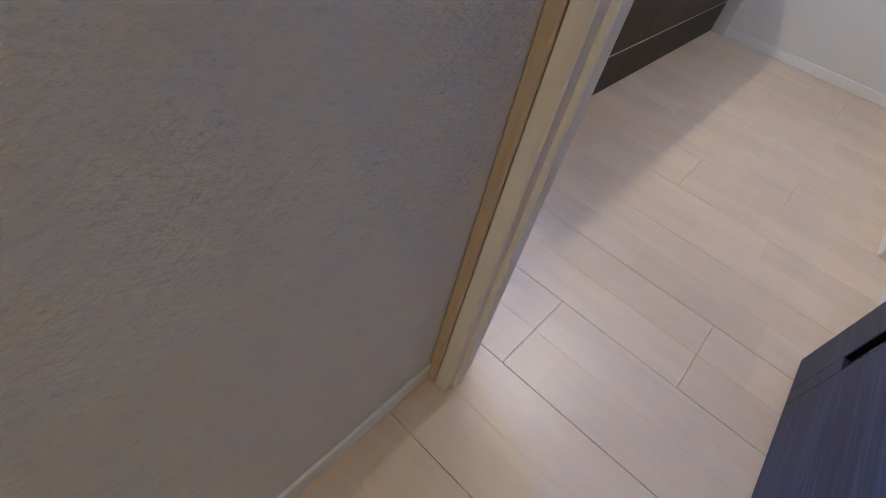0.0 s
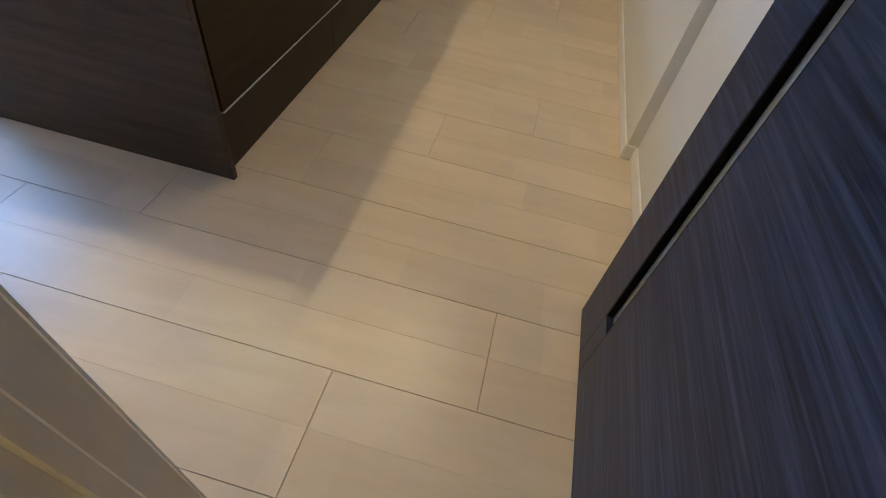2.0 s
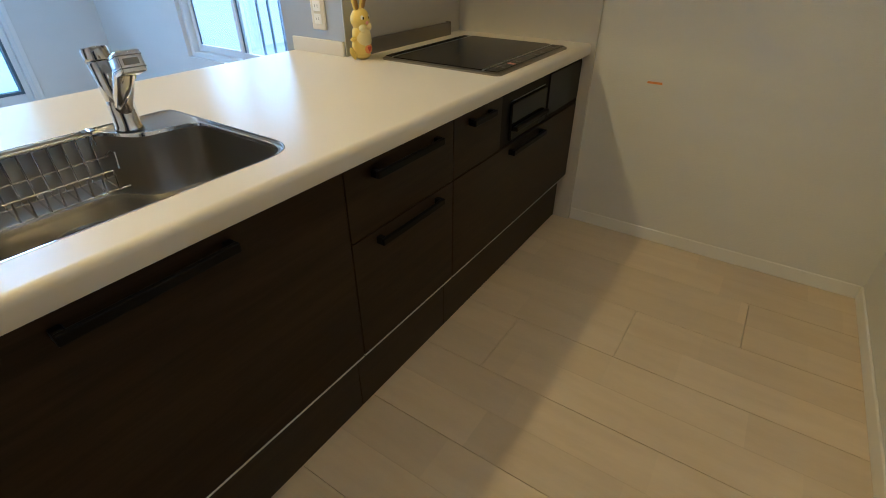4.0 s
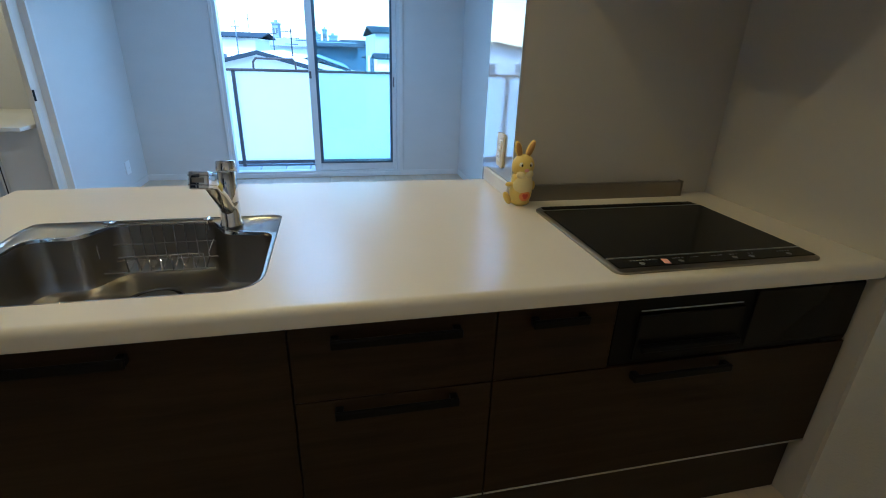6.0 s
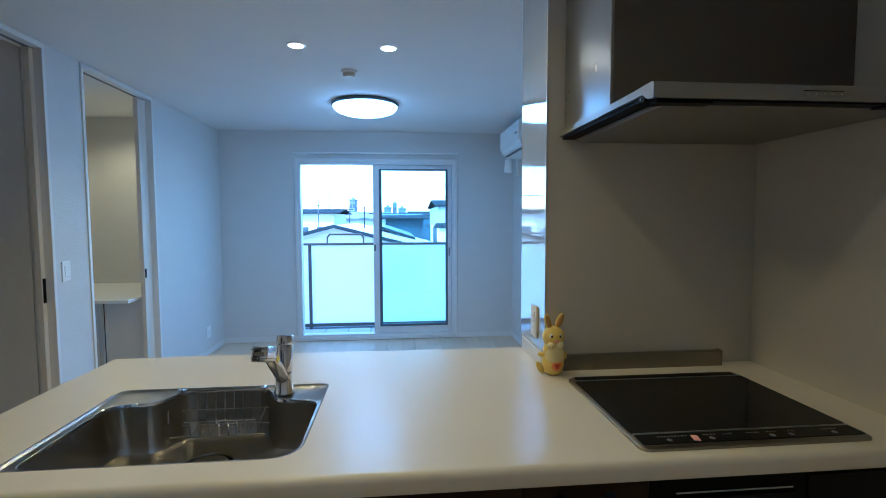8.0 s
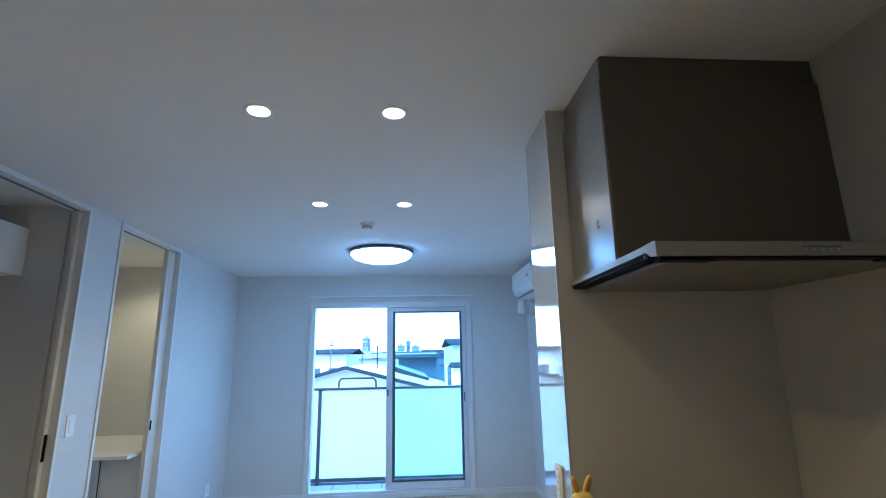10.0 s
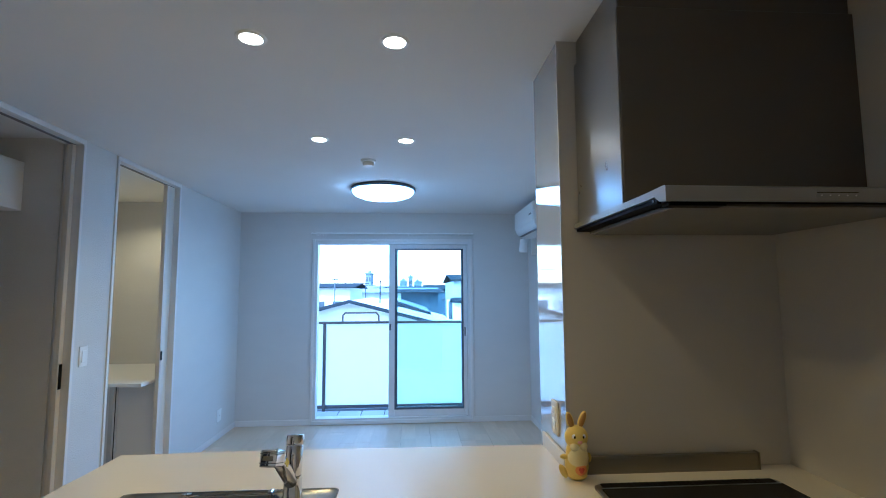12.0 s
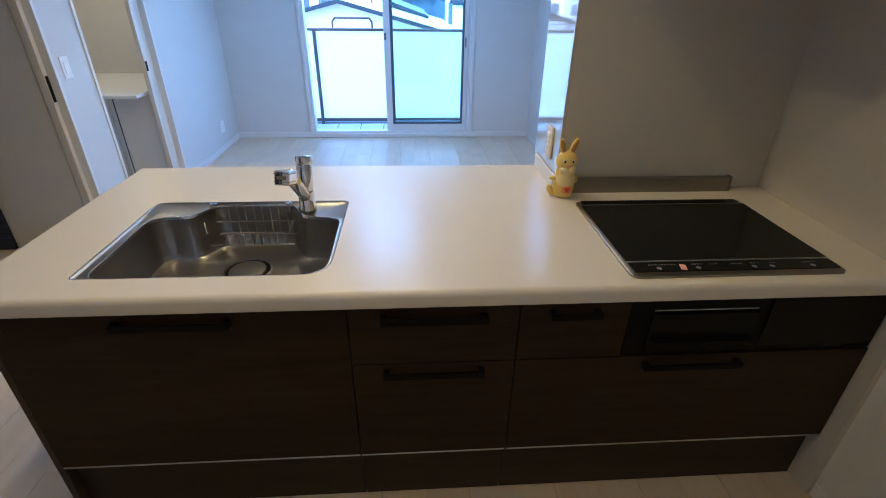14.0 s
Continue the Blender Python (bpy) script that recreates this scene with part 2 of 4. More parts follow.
M_EAR = surface("ear_ochre", (0.36, 0.19, 0.03), (0.44, 0.25, 0.05), 14, 0.5)
M_STICKER = surface("yellow_sticker", (0.75, 0.62, 0.05), (0.8, 0.68, 0.08), 14, 0.5)
M_TILE = surface("balcony_tile", (0.46, 0.48, 0.49), (0.56, 0.58, 0.59), 9, 0.7, bump=0.2, bscale=80, piece=0.12)
M_GROUND = surface("town_ground", (0.10, 0.10, 0.10), (0.17, 0.17, 0.16), 0.3, 0.9)
M_HOUSEW = surface("house_white", (0.76, 0.76, 0.74), (0.82, 0.82, 0.80), 0.8, 0.8, bump=0.2, bscale=6)
M_HOUSEG = surface("house_grey", (0.36, 0.38, 0.40), (0.46, 0.48, 0.50), 0.8, 0.8, bump=0.2, bscale=6)
M_ROOFD = surface("roof_slate", (0.022, 0.028, 0.036), (0.04, 0.05, 0.062), 2, 0.8, bump=0.5, bscale=6, stretch=(1, 1, 6), spec=0.05)
M_ROOFL = surface("roof_pale", (0.20, 0.24, 0.28), (0.28, 0.32, 0.36), 2, 0.55, bump=0.4, bscale=6, stretch=(1, 1, 6))
M_ROOFW = surface("roof_white_metal", (0.62, 0.64, 0.66), (0.70, 0.72, 0.74), 2, 0.6, bump=0.3, bscale=6, stretch=(1, 1, 6))
M_BLUEWALL = surface("blue_grey_cladding", (0.065, 0.10, 0.14), (0.09, 0.13, 0.17), 0.9, 0.8, bump=0.3, bscale=5, spec=0.1)
M_TOWER = surface("far_concrete", (0.16, 0.21, 0.26), (0.22, 0.27, 0.32), 0.5, 0.8)
M_PANE = surface("far_window", (0.05, 0.07, 0.09), (0.10, 0.13, 0.16), 2, 0.1)

# ---------------------------------------------------------------- builders


def box(bm, x0, x1, y0, y1, z0, z1, bevel=0.0, seg=1):
    """Adds one box, its edges rounded by bevel, to the bmesh."""
    tmp = bmesh.new()
    bmesh.ops.create_cube(tmp, size=1)
    for v in tmp.verts:
        v.co = (x0 + (v.co.x + 0.5) * (x1 - x0), y0 + (v.co.y + 0.5) * (y1 - y0), z0 + (v.co.z + 0.5) * (z1 - z0))
    if bevel:
        bmesh.ops.bevel(tmp, geom=tmp.edges[:], offset=min(bevel, 0.45 * min(x1 - x0, y1 - y0, z1 - z0)), segments=seg, profile=0.5, affect="EDGES")
    join(bm, tmp)
    return bm


def join(bm, tmp, m=None):
    me = bpy.data.meshes.new("tmp")
    if m is not None:
        bmesh.ops.transform(tmp, matrix=m, verts=tmp.verts[:])
    tmp.to_mesh(me)
    tmp.free()
    bm.from_mesh(me)
    bpy.data.meshes.remove(me)


def tube(bm, a, b, r0, r1=None, n=20, bevel=0.0):
    """Adds a capped cylinder or cone from a to b."""
    a, b = Vector(a), Vector(b)
    tmp = bmesh.new()
    bmesh.ops.create_cone(tmp, cap_ends=True, segments=n, radius1=r0, radius2=r0 if r1 is None else r1, depth=(b - a).length)
    if bevel:
        rim = [e for e in tmp.edges if abs(e.verts[0].co.z - e.verts[1].co.z) < 1e-6]
        bmesh.ops.bevel(tmp, geom=rim, offset=bevel, segments=2, profile=0.5, affect="EDGES")
    q = (b - a).to_track_quat("Z", "Y").to_matrix().to_4x4()
    join(bm, tmp, Matrix.Translation((a + b) / 2) @ q)
    return bm


def ball(bm, c, r, n=20, m=None):
    tmp = bmesh.new()
    bmesh.ops.create_uvsphere(tmp, u_segments=n, v_segments=max(8, n // 2), radius=1)
    join(bm, tmp, Matrix.Translation(c) @ (m or Matrix()) @ Matrix.Diagonal((*r, 1)))
    return bm


def rod(bm, pts, r, n=8):
    """Adds a bent rod through the points."""
    for a, b in zip(pts, pts[1:]):
        tube(bm, a, b, r, n=n)
    for q in pts[1:-1]:
        ball(bm, q, (r, r, r), 8)
    return bm


def turned(bm, profile, centre, n=40):
    """Adds a turned shape: (radius, z) pairs round a vertical axis at centre."""
    rings = []
    for r, z in profile:
        if r < 1e-5:
            rings.append([bm.verts.new((centre[0], centre[1], centre[2] + z))])
        else:
            rings.append([bm.verts.new((centre[0] + r * math.cos(2 * math.pi * i / n), centre[1] + r * math.sin(2 * math.pi * i / n), centre[2] + z)) for i in range(n)])
    for p, q in zip(rings, rings[1:]):
        for i in range(n):
            j = (i + 1) % n
            f = [p[i % len(p)], p[j % len(p)], q[j % len(q)], q[i % len(q)]]
            f = list(dict.fromkeys(f))
            if len(f) > 2:
                bm.faces.new(f)
    return bm


def loft(bm, rings, cap_last=True, cap_first=False):
    vs = [[bm.verts.new(p) for p in ring] for ring in rings]
    n = len(vs[0])
    for a, b in zip(vs, vs[1:]):
        for i in range(n):
            bm.faces.new((a[i], a[(i + 1) % n], b[(i + 1) % n], b[i]))
    if cap_last:
        bm.faces.new(vs[-1])
    if cap_first:
        bm.faces.new(vs[0][::-1])
    return vs


def mesh_object(name, bm, mats, smooth=False):
    bmesh.ops.recalc_face_normals(bm, faces=bm.faces[:])
    me = bpy.data.meshes.new(name)
    bm.to_mesh(me)
    bm.free()
    for m in (mats if isinstance(mats, (list, tuple)) else [mats]):
        me.materials.append(m)
    if smooth:
        me.polygons.foreach_set("use_smooth", [True] * len(me.polygons))
        me.set_sharp_from_angle(angle=radians(38))
    return new(name, me)


def thing(name, base, label, category, group="", kind=""):
    """A top-level Empty at the base of a thing."""
    ob = new(name)
    ob.location = base
    ob.empty_display_size = 0.05
    return tagged(ob, label, category, group, kind)


def part(name, bm, material, parent, label="", smooth=False):
    """One mesh, in world metres, under a thing or a part."""
    ob = mesh_object(name, bm, material, smooth)
    ob.parent = parent
    if parent.type == "EMPTY":
        ob.matrix_parent_inverse = Matrix.Translation(parent.location).inverted()
    return tagged(ob, label)


def setting(name, bm, material, label, category):
    return tagged(mesh_object(name, bm, material), label, category, kind="structure")


def bx(*a, **k):
    return box(bmesh.new(), *a, **k)


# ---------------------------------------------------------------- plan
XL, XR = -0.885, 2.42          # long side walls of the living room and kitchen
XRK = 2.40                     # face of the kitchen wall panel
YW = 4.47                      # window wall
YB, YB2 = -1.335, -1.292       # back wall of the kitchen, and its proud stretch
T = 0.10                       # partition thickness
HX0, HX1 = -4.2, XL - T        # hall
HY1, HY0 = -0.46, -1.36

# ---------------------------------------------------------------- setting
setting("floor", bx(HX0, XR + 0.12, HY0 - 0.1, YW + 0.10, -0.12, -0.010), M_GROOVE, "pale wood strip floor with dark joints", "floor")
setting("ceiling", bx(HX0 - 0.1, XR + 0.12, HY0 - 0.1, YW + 0.12, CEIL, CEIL + 0.12), M_CEIL, "white papered ceiling", "ceiling")

# window wall, the balcony window standing in it
WX0, WX1, WZ0, WZ1 = -0.045, 1.735, 0.034, 2.046
bm = bx(XL - T, WX0, YW, YW + 0.12, 0, CEIL)
box(bm, WX1, XR + 0.12, YW, YW + 0.12, 0, CEIL)
box(bm, WX0, WX1, YW, YW + 0.12, WZ1, CEIL)
box(bm, WX0, WX1, YW, YW + 0.12, 0, WZ0)
setting("wall_north", bm, M_WALL, "white papered wall round the balcony window", "wall")

# side wall with the second window
VY0, VY1, VZ0, VZ1 = 1.90, 3.17, 0.46, 1.75
bm = bx(XR, XR + 0.12, YB - 0.1, VY0, 0, CEIL)
box(bm, XR, XR + 0.12, VY1, YW, 0, CEIL)
box(bm, XR, XR + 0.12, VY0, VY1, 0, VZ0)
box(bm, XR, XR + 0.12, VY0, VY1, VZ1, CEIL)
setting("wall_east", bm, M_WALL, "white papered side wall with a side window", "wall")

# side wall with the entrance doorway and two sliding door openings
DY0, DY1, DZ = -1.250, -0.520, 2.03
AY0, AY1, AZ = 0.86, 1.885, 2.365
BY0, BY1 = 2.195, 3.055
bm = bx(XL - T, XL, YB - 0.1, DY0 - 0.025, 0, CEIL)
box(bm, XL - T, XL, DY0 - 0.025, DY1 + 0.025, DZ + 0.025, CEIL)
box(bm, XL - T, XL, DY1 + 0.025, AY0, 0, CEIL)
box(bm, XL - T, XL, AY0, AY1, AZ, CEIL)
box(bm, XL - T, XL, AY1, BY0, 0, CEIL)
box(bm, XL - T, XL, BY0, BY1, AZ, CEIL)
box(bm, XL - T, XL, BY1, YW, 0, CEIL)
setting("wall_west", bm, M_WALL, "white papered partition with a doorway and two sliding door openings", "wall")

bm = bx(XL, 0.668, YB - 0.1, YB, 0, CEIL)
box(bm, 0.668, XR, YB - 0.1, YB2, 0, CEIL)
setting("wall_south", bm, M_WALL, "white papered back wall of the kitchen with a shallow step", "wall")

# wall that stands behind the hob
PX, PY0, PY1 = 1.606, 0.628, 0.963
setting("wall_range", bx(PX + 0.004, XR, PY0 + 0.004, PY1, 0, CEIL), M_WALL, "thick white wall behind the hob", "wall")
pan = setting("wall_panel_range", bx(PX + 0.004, XRK + 0.006, PY0, PY0 + 0.004, 0.855, CEIL), M_PANEL, "white satin kitchen wall panel behind the hob", "wall panel")
setting("wall_panel_end", bx(PX, PX + 0.004, PY0 + 0.003, PY1 + 0.002, 0.0, CEIL, bevel=0.001), M_GLOSS, "glossy white panel on the end of the wall, cool reflected daylight in its colour", "wall panel")
setting("trim_panel_corner", bx(PX - 0.003, PX + 0.003, PY0 - 0.003, PY0 + 0.003, 0.855, CEIL, bevel=0.001), M_ALU, "thin grey corner trim of the kitchen panels", "trim")
setting("wall_panel_east", bx(XRK, XR, -0.065, PY0 + 0.002, 0.0, CEIL, bevel=0.001), M_PANEL, "white satin kitchen wall panel beside the hob", "wall panel")

# hall beyond the entrance door
setting("wall_hall_north", bx(HX0, HX1, HY1, HY1 + 0.1, 0, CEIL), M_HALL, "white rough papered hall wall", "wall")
setting("wall_hall_south", bx(HX0, HX1, HY0 - 0.1, HY0, 0, CEIL), M_HALL, "white rough papered hall wall", "wall")
setting("wall_hall_end", bx(HX0 - 0.1, HX0, HY0 - 0.1, HY1 + 0.1, 0, CEIL), M_HALL, "white rough papered hall wall", "wall")

# bedroom and closet behind the sliding doors
bm = bx(-4.0, XL - T, AY1 - 0.03, AY1 + 0.07, 0, CEIL)
box(bm, -4.1, -4.0, HY1 + 0.1, AY1 + 0.07, 0, CEIL)
setting("wall_bedroom", bm, M_WALL, "white papered bedroom walls", "wall")
bm = bx(-2.1, XL - T, 3.87, 3.97, 0, CEIL)
box(bm, -2.1, -2.0, AY1 + 0.07, 3.87, 0, CEIL)
setting("wall_closet", bm, M_WALL, "white papered closet walls", "wall")


def skirting(name, *a):
    bm = bx(*a, bevel=0.003)
    setting(name, bm, M_TRIM, "low white skirting board", "baseboard")


SK, SH = 0.008, 0.062
skirting("baseboard_north_a", XL, WX0, YW - SK, YW, 0, SH)
skirting("baseboard_north_b", WX1, XR, YW - SK, YW, 0, SH)
skirting("baseboard_west_a", XL, XL + SK, BY1 + 0.03, YW - SK, 0, SH)
skirting("baseboard_west_b", XL, XL + SK, AY1 + 0.03, BY0 - 0.03, 0, SH)
skirting("baseboard_west_c", XL, XL + SK, DY1 + 0.05, AY0 - 0.03, 0, SH)
skirting("baseboard_south_a", XL, 0.665, YB, YB + SK, 0, SH)
skirting("baseboard_south_b", 0.660, XR, YB2, YB2 + SK, 0, SH)
skirting("baseboard_south_step", 0.660, 0.668, YB + SK, YB2, 0, SH)
skirting("baseboard_east_a", XR - SK, XR, YB2 + SK, -0.067, 0, SH)
skirting("baseboard_east_b", XR - SK, XR, PY1, YW - SK, 0, SH)
skirting("baseboard_hall", HX0, HX1 - 0.005, HY1 - SK, HY1, 0, SH)
skirting("baseboard_bedroom", -1.46, XL - T - 0.01, AY1 - 0.03 - SK, AY1 - 0.03, 0, SH)

# ---------------------------------------------------------------- entrance doorway
def casing_side(y0, y1, stop_y0, stop_y1):
    bm = bx(XL - T - 0.012, XL - 0.012, y0, y1, 0, DZ, bevel=0.003)
    box(bm, XL - T + 0.016, XL - T + 0.042, stop_y0, stop_y1, 0, DZ, bevel=0.003)
    return bm


def architrave(y0, y1):
    return bx(XL - T - 0.016, XL - T - 0.004, y0, y1, 0, DZ + 0.02, bevel=0.003)


frame_thing = thing("door_frame_entrance", (XL - 0.05, DY1, 0), "pale wood door frame of the entrance doorway", "door frame", kind="structure")
part("jamb", casing_side(DY1, DY1 + 0.033, DY1 - 0.012, DY1 + 0.002), M_CASING, frame_thing)
part("jamb", casing_side(DY0 - 0.025, DY0, DY0 - 0.002, DY0 + 0.012), M_CASING, frame_thing)
part("architrave", architrave(DY1 + 0.034, DY1 + 0.0590), M_ARCH, frame_thing, "wood architrave on the hall side, warm hall light in its colour")
part("architrave", architrave(DY0 - 0.036, DY0 - 0.005), M_ARCH, frame_thing, "wood architrave on the hall side, warm hall light in its colour")
part("head", bx(XL - T - 0.012, XL + 0.012, DY0 - 0.025, DY1 + 0.025, DZ, DZ + 0.025, bevel=0.003), M_CASING, frame_thing)

part("strike_plate", bx(-0.945, -0.902, DY1 - 0.0035, DY1 + 0.001, 0.945, 1.045, bevel=0.001), M_GREY, frame_thing, "dark grey metal strike plate")

# the door leaf, swung open into the kitchen, with a tall slot of frosted glass
door = thing("door_1", (-0.89, -1.185, 0), "open dark navy wood-grain door, tinted by blue daylight, with a narrow frosted glass slot", "door", kind="structure")
LX0, LX1, LYF, LYB = -0.905, -0.150, -1.166, -1.202
SX0, SX1, SZ0, SZ1 = -0.354, -0.296, 0.20, 1.86
for n, a in (("stile", (LX0, SX0, 0.010, 2.02)), ("stile", (SX1, LX1, 0.010, 2.02)), ("rail", (SX0, SX1, 0.010, SZ0)), ("rail", (SX0, SX1, SZ1, 2.02))):
    part(n, bx(a[0], a[1], LYB, LYF, a[2], a[3], bevel=0.0012), M_DOOR, door)
part("glass_slot", bx(SX0 - 0.001, SX1 + 0.001, -1.187, -1.183, SZ0, SZ1), M_MILK, door, "narrow frosted glass strip")
bm = bx(SX0, SX0 + 0.004, LYB + 0.001, LYF - 0.001, SZ0, SZ1)
box(bm, SX1 - 0.004, SX1, LYB + 0.001, LYF - 0.001, SZ0, SZ1)
part("slot_lining", bm, M_BLACK, door, "black lining of the glass slot")
part("hinge_edge", bx(LX0 - 0.003, LX0, LYB + 0.002, LYF - 0.002, 0.012, 2.018), M_DOOR, door)
handle = part("door_handle", tube(bmesh.new(), (-0.215, LYF, 0.93), (-0.215, LYF + 0.012, 0.93), 0.024, n=28, bevel=0.002), M_BLACK, door, "black lever handle", smooth=True)
bm = rod(bmesh.new(), [(-0.215, LYF + 0.008, 0.93), (-0.215, LYF + 0.048, 0.93), (-0.335, LYF + 0.05, 0.93)], 0.009, 14)
part("lever", bm, M_BLACK, handle, smooth=True)

# ---------------------------------------------------------------- sliding doors of the side rooms
def sliding_opening(name, y0, y1, label, leaf_y, pull_z, pull_h):
    fr = thing("door_frame_" + name, (XL - 0.05, y0, 0), label, "door frame", kind="structure")
    for ya, yb in ((y0 - 0.003, y0 + 0.020), (y1 - 0.020, y1 + 0.003)):
        part("jamb", bx(XL - T - 0.006, XL + 0.010, ya, yb, 0, AZ, bevel=0.002), M_TRIM, fr)
    part("head", bx(XL - T - 0.006, XL + 0.010, y0 - 0.003, y1 + 0.003, AZ - 0.018, AZ + 0.012, bevel=0.002), M_TRIM, fr)
    part("guide_rail", bx(XL - 0.062, XL - 0.042, y0 + 0.02, y1 - 0.02, AZ - 0.022, AZ - 0.017), M_GREY, fr, "dark guide rail")
    leaf = thing("door_" + name, (XL - 0.05, y1, 0), "pale sliding door pushed back into the wall with a black finger pull", "sliding door", kind="structure")
    part("leaf", bx(XL - 0.068, XL - 0.036, leaf_y, y1 - 0.019, 0.006, AZ - 0.024, bevel=0.002), M_CASING, leaf)
    part("finger_pull", bx(XL - 0.035, XL - 0.031, leaf_y + 0.004, leaf_y + 0.026, pull_z, pull_z + pull_h, bevel=0.004, seg=2), M_BLACK, leaf, "black finger pull")


sliding_opening("bedroom", AY0, AY1, "white trim round the bedroom opening", AY1 - 0.050, 0.925, 0.14)
sliding_opening("closet", BY0, BY1, "white trim round the closet opening", BY1 - 0.135, 0.935, 0.072)

# bedroom: navy closet door and a wall air conditioner
nd = thing("closet_door", (-1.9, AY1 - 0.03, 0), "closed dark navy wood-grain door in the bedroom, tinted by blue daylight", "door", kind="structure")
part("leaf", bx(-2.27, -1.48, AY1 - 0.055, AY1 - 0.031, 0.006, 2.03, bevel=0.002), M_DOOR, nd)
part("knob", tube(bmesh.new(), (-2.2, AY1 - 0.055, 0.95), (-2.2, AY1 - 0.095, 0.95), 0.014, n=20, bevel=0.003), M_BLACK, nd, smooth=True)


def air_conditioner(name, label):
    """Built with its back at y = 0, bottom centre at the origin, facing -y."""
    ac = thing(name, (0, 0, 0), label, "air conditioner")
    bm = bmesh.new()
    prof = [(0, 0), (-0.16, 0), (-0.225, 0.05), (-0.235, 0.10), (-0.235, 0.262), (-0.205, 0.288), (0, 0.288)]
    lo = [bm.verts.new((-0.395, y, z)) for y, z in prof]
    hi = [bm.verts.new((0.395, y, z)) for y, z in prof]
    bm.faces.new(lo)
    bm.faces.new(hi)
    for i in range(len(prof)):
        j = (i + 1) % len(prof)
        bm.faces.new((lo[i], lo[j], hi[j], hi[i]))
    ed = [e for e in bm.edges if len({round(v.co.x, 3) for v in e.verts}) == 1]
    bmesh.ops.bevel(bm, geom=ed, offset=0.008, segments=2, profile=0.5, affect="EDGES")
    part("body", bm, M_PLASTIC, ac, smooth=True)
    part("front_panel", bx(-0.385, 0.385, -0.243, -0.236, 0.085, 0.262, bevel=0.003), M_PLASTIC, ac)
    part("flap", box(bmesh.new(), -0.33, 0.33, -0.205, -0.168, 0.010, 0.016, bevel=0.002), M_GREY, ac, "grey air flap")
    part("maker_mark", bx(0.255, 0.345, -0.2450, -0.2432, 0.150, 0.166, bevel=0.0005), M_GREY, ac)
    return ac


ac = air_conditioner("air_conditioner", "white wall-mounted air conditioner in the bedroom")
ac.matrix_basis = pose(-1.590, AY1 - 0.03, 1.945)
ac2 = copy_thing(ac, pose(XR, 3.66, 2.035, 0, 0, -90))
tagged(ac2, "white air conditioner on the side wall near the window")
pc = thing("pipe_cover", (XR - 0.03, 4.42, 1.6), "white duct cover and pipe sleeve below the air conditioner", "pipe cover")
part("duct", bx(XR - 0.055, XR, 4.060, 4.120, 1.86, 2.06, bevel=0.012, seg=2), M_PLASTIC, pc)
part("sleeve", turned(bmesh.new(), [(0.0, 0.14), (0.032, 0.14), (0.045, 0.02), (0.038, 0.0), (0, 0)], (XR - 0.16, 4.02, 1.885), 20), M_PLASTIC, pc, smooth=True)

# closet: counter board, its leg and an added board below that catches light
sh = thing("closet_counter", (-1.5, 3.3, 0.76), "white counter board in the closet", "shelf")
part("board", bx(-2.0, XL - T - 0.002, 2.80, 3.87, 0.755, 0.780, bevel=0.002), M_PLASTIC, sh)
part("leg", bx(-1.222, -1.196, 2.846, 2.858, 0.0, 0.755, bevel=0.002), M_BLACK, sh, "black metal leg")
for ya, yb_ in ((2.822, 2.845), (2.859, 2.884)):
    part("leg_bracket", bx(-1.228, -1.196, ya, yb_, 0.0, 0.755, bevel=0.002), M_ALU, sh, "grey metal upright")
# made-up front, set forward of the wall so the lamp reaches it
part("light_catch_board", bx(-2.0, XL - T - 0.002, 3.00, 3.868, 0.0, 0.752, bevel=0.002), M_TRIM, sh)

# ---------------------------------------------------------------- switches, sockets
def wall_plate(name, m, w, h, label, category, rockers, material=None):
    """Built facing +x at the origin, then placed by m."""
    ob = thing(name, (0, 0, 0), label, category)
    part("plate", bx(0, 0.008, -w / 2, w / 2, -h / 2, h / 2, bevel=0.003, seg=2), material or M_PLASTIC, ob)
    for i in range(rockers):
        z = 0 if rockers == 1 else (-0.022 + 0.044 * i)
        r = part("rocker" if category == "switch" else "outlet", bx(0.008, 0.0115, -w * 0.27, w * 0.27, z - (0.035 if rockers == 1 else 0.017), z + (0.035 if rockers == 1 else 0.017), bevel=0.0015), M_PLASTIC, ob)
        if category == "socket":
            for s in (-1, 1):
                part("slot", bx(0.0113, 0.0119, s * 0.0065 - 0.001, s * 0.0065 + 0.001, z - 0.005, z + 0.005), M_GREY, r)
    ob.matrix_basis = m
    return ob


wall_plate("light_switch", pose(XL, 1.975, 1.092), 0.070, 0.120, "white light switch on the partition", "switch", 1)
wall_plate("wall_socket", pose(XL, 4.03, 0.235), 0.105, 0.120, "white wall socket low on the partition", "socket", 1)
wall_plate("wall_socket", pose(PX, 0.752, 1.000, 0, 0, 180), 0.070, 0.120, "white double socket on the end panel above the worktop", "socket", 2, M_CREAM)
rt = thing("red_tag", (XR, -0.33, 0.725), "small red tape mark on the kitchen wall", "tape mark")
part("strip", bx(XR - 0.001, XR, -0.362, -0.302, 0.720, 0.729), M_ORANGE, rt)

# ---------------------------------------------------------------- balcony window
def window_frame(win, x0, x1, y0, y1, z0, z1, w, name, mat):
    for a in ((x0, x0 + w, z0, z1), (x1 - w, x1, z0, z1), (x0 + w, x1 - w, z1 - w, z1), (x0 + w, x1 - w, z0, z0 + w)):
        part(name, bx(a[0], a[1], y0, y1, a[2], a[3], bevel=0.003), mat, win)


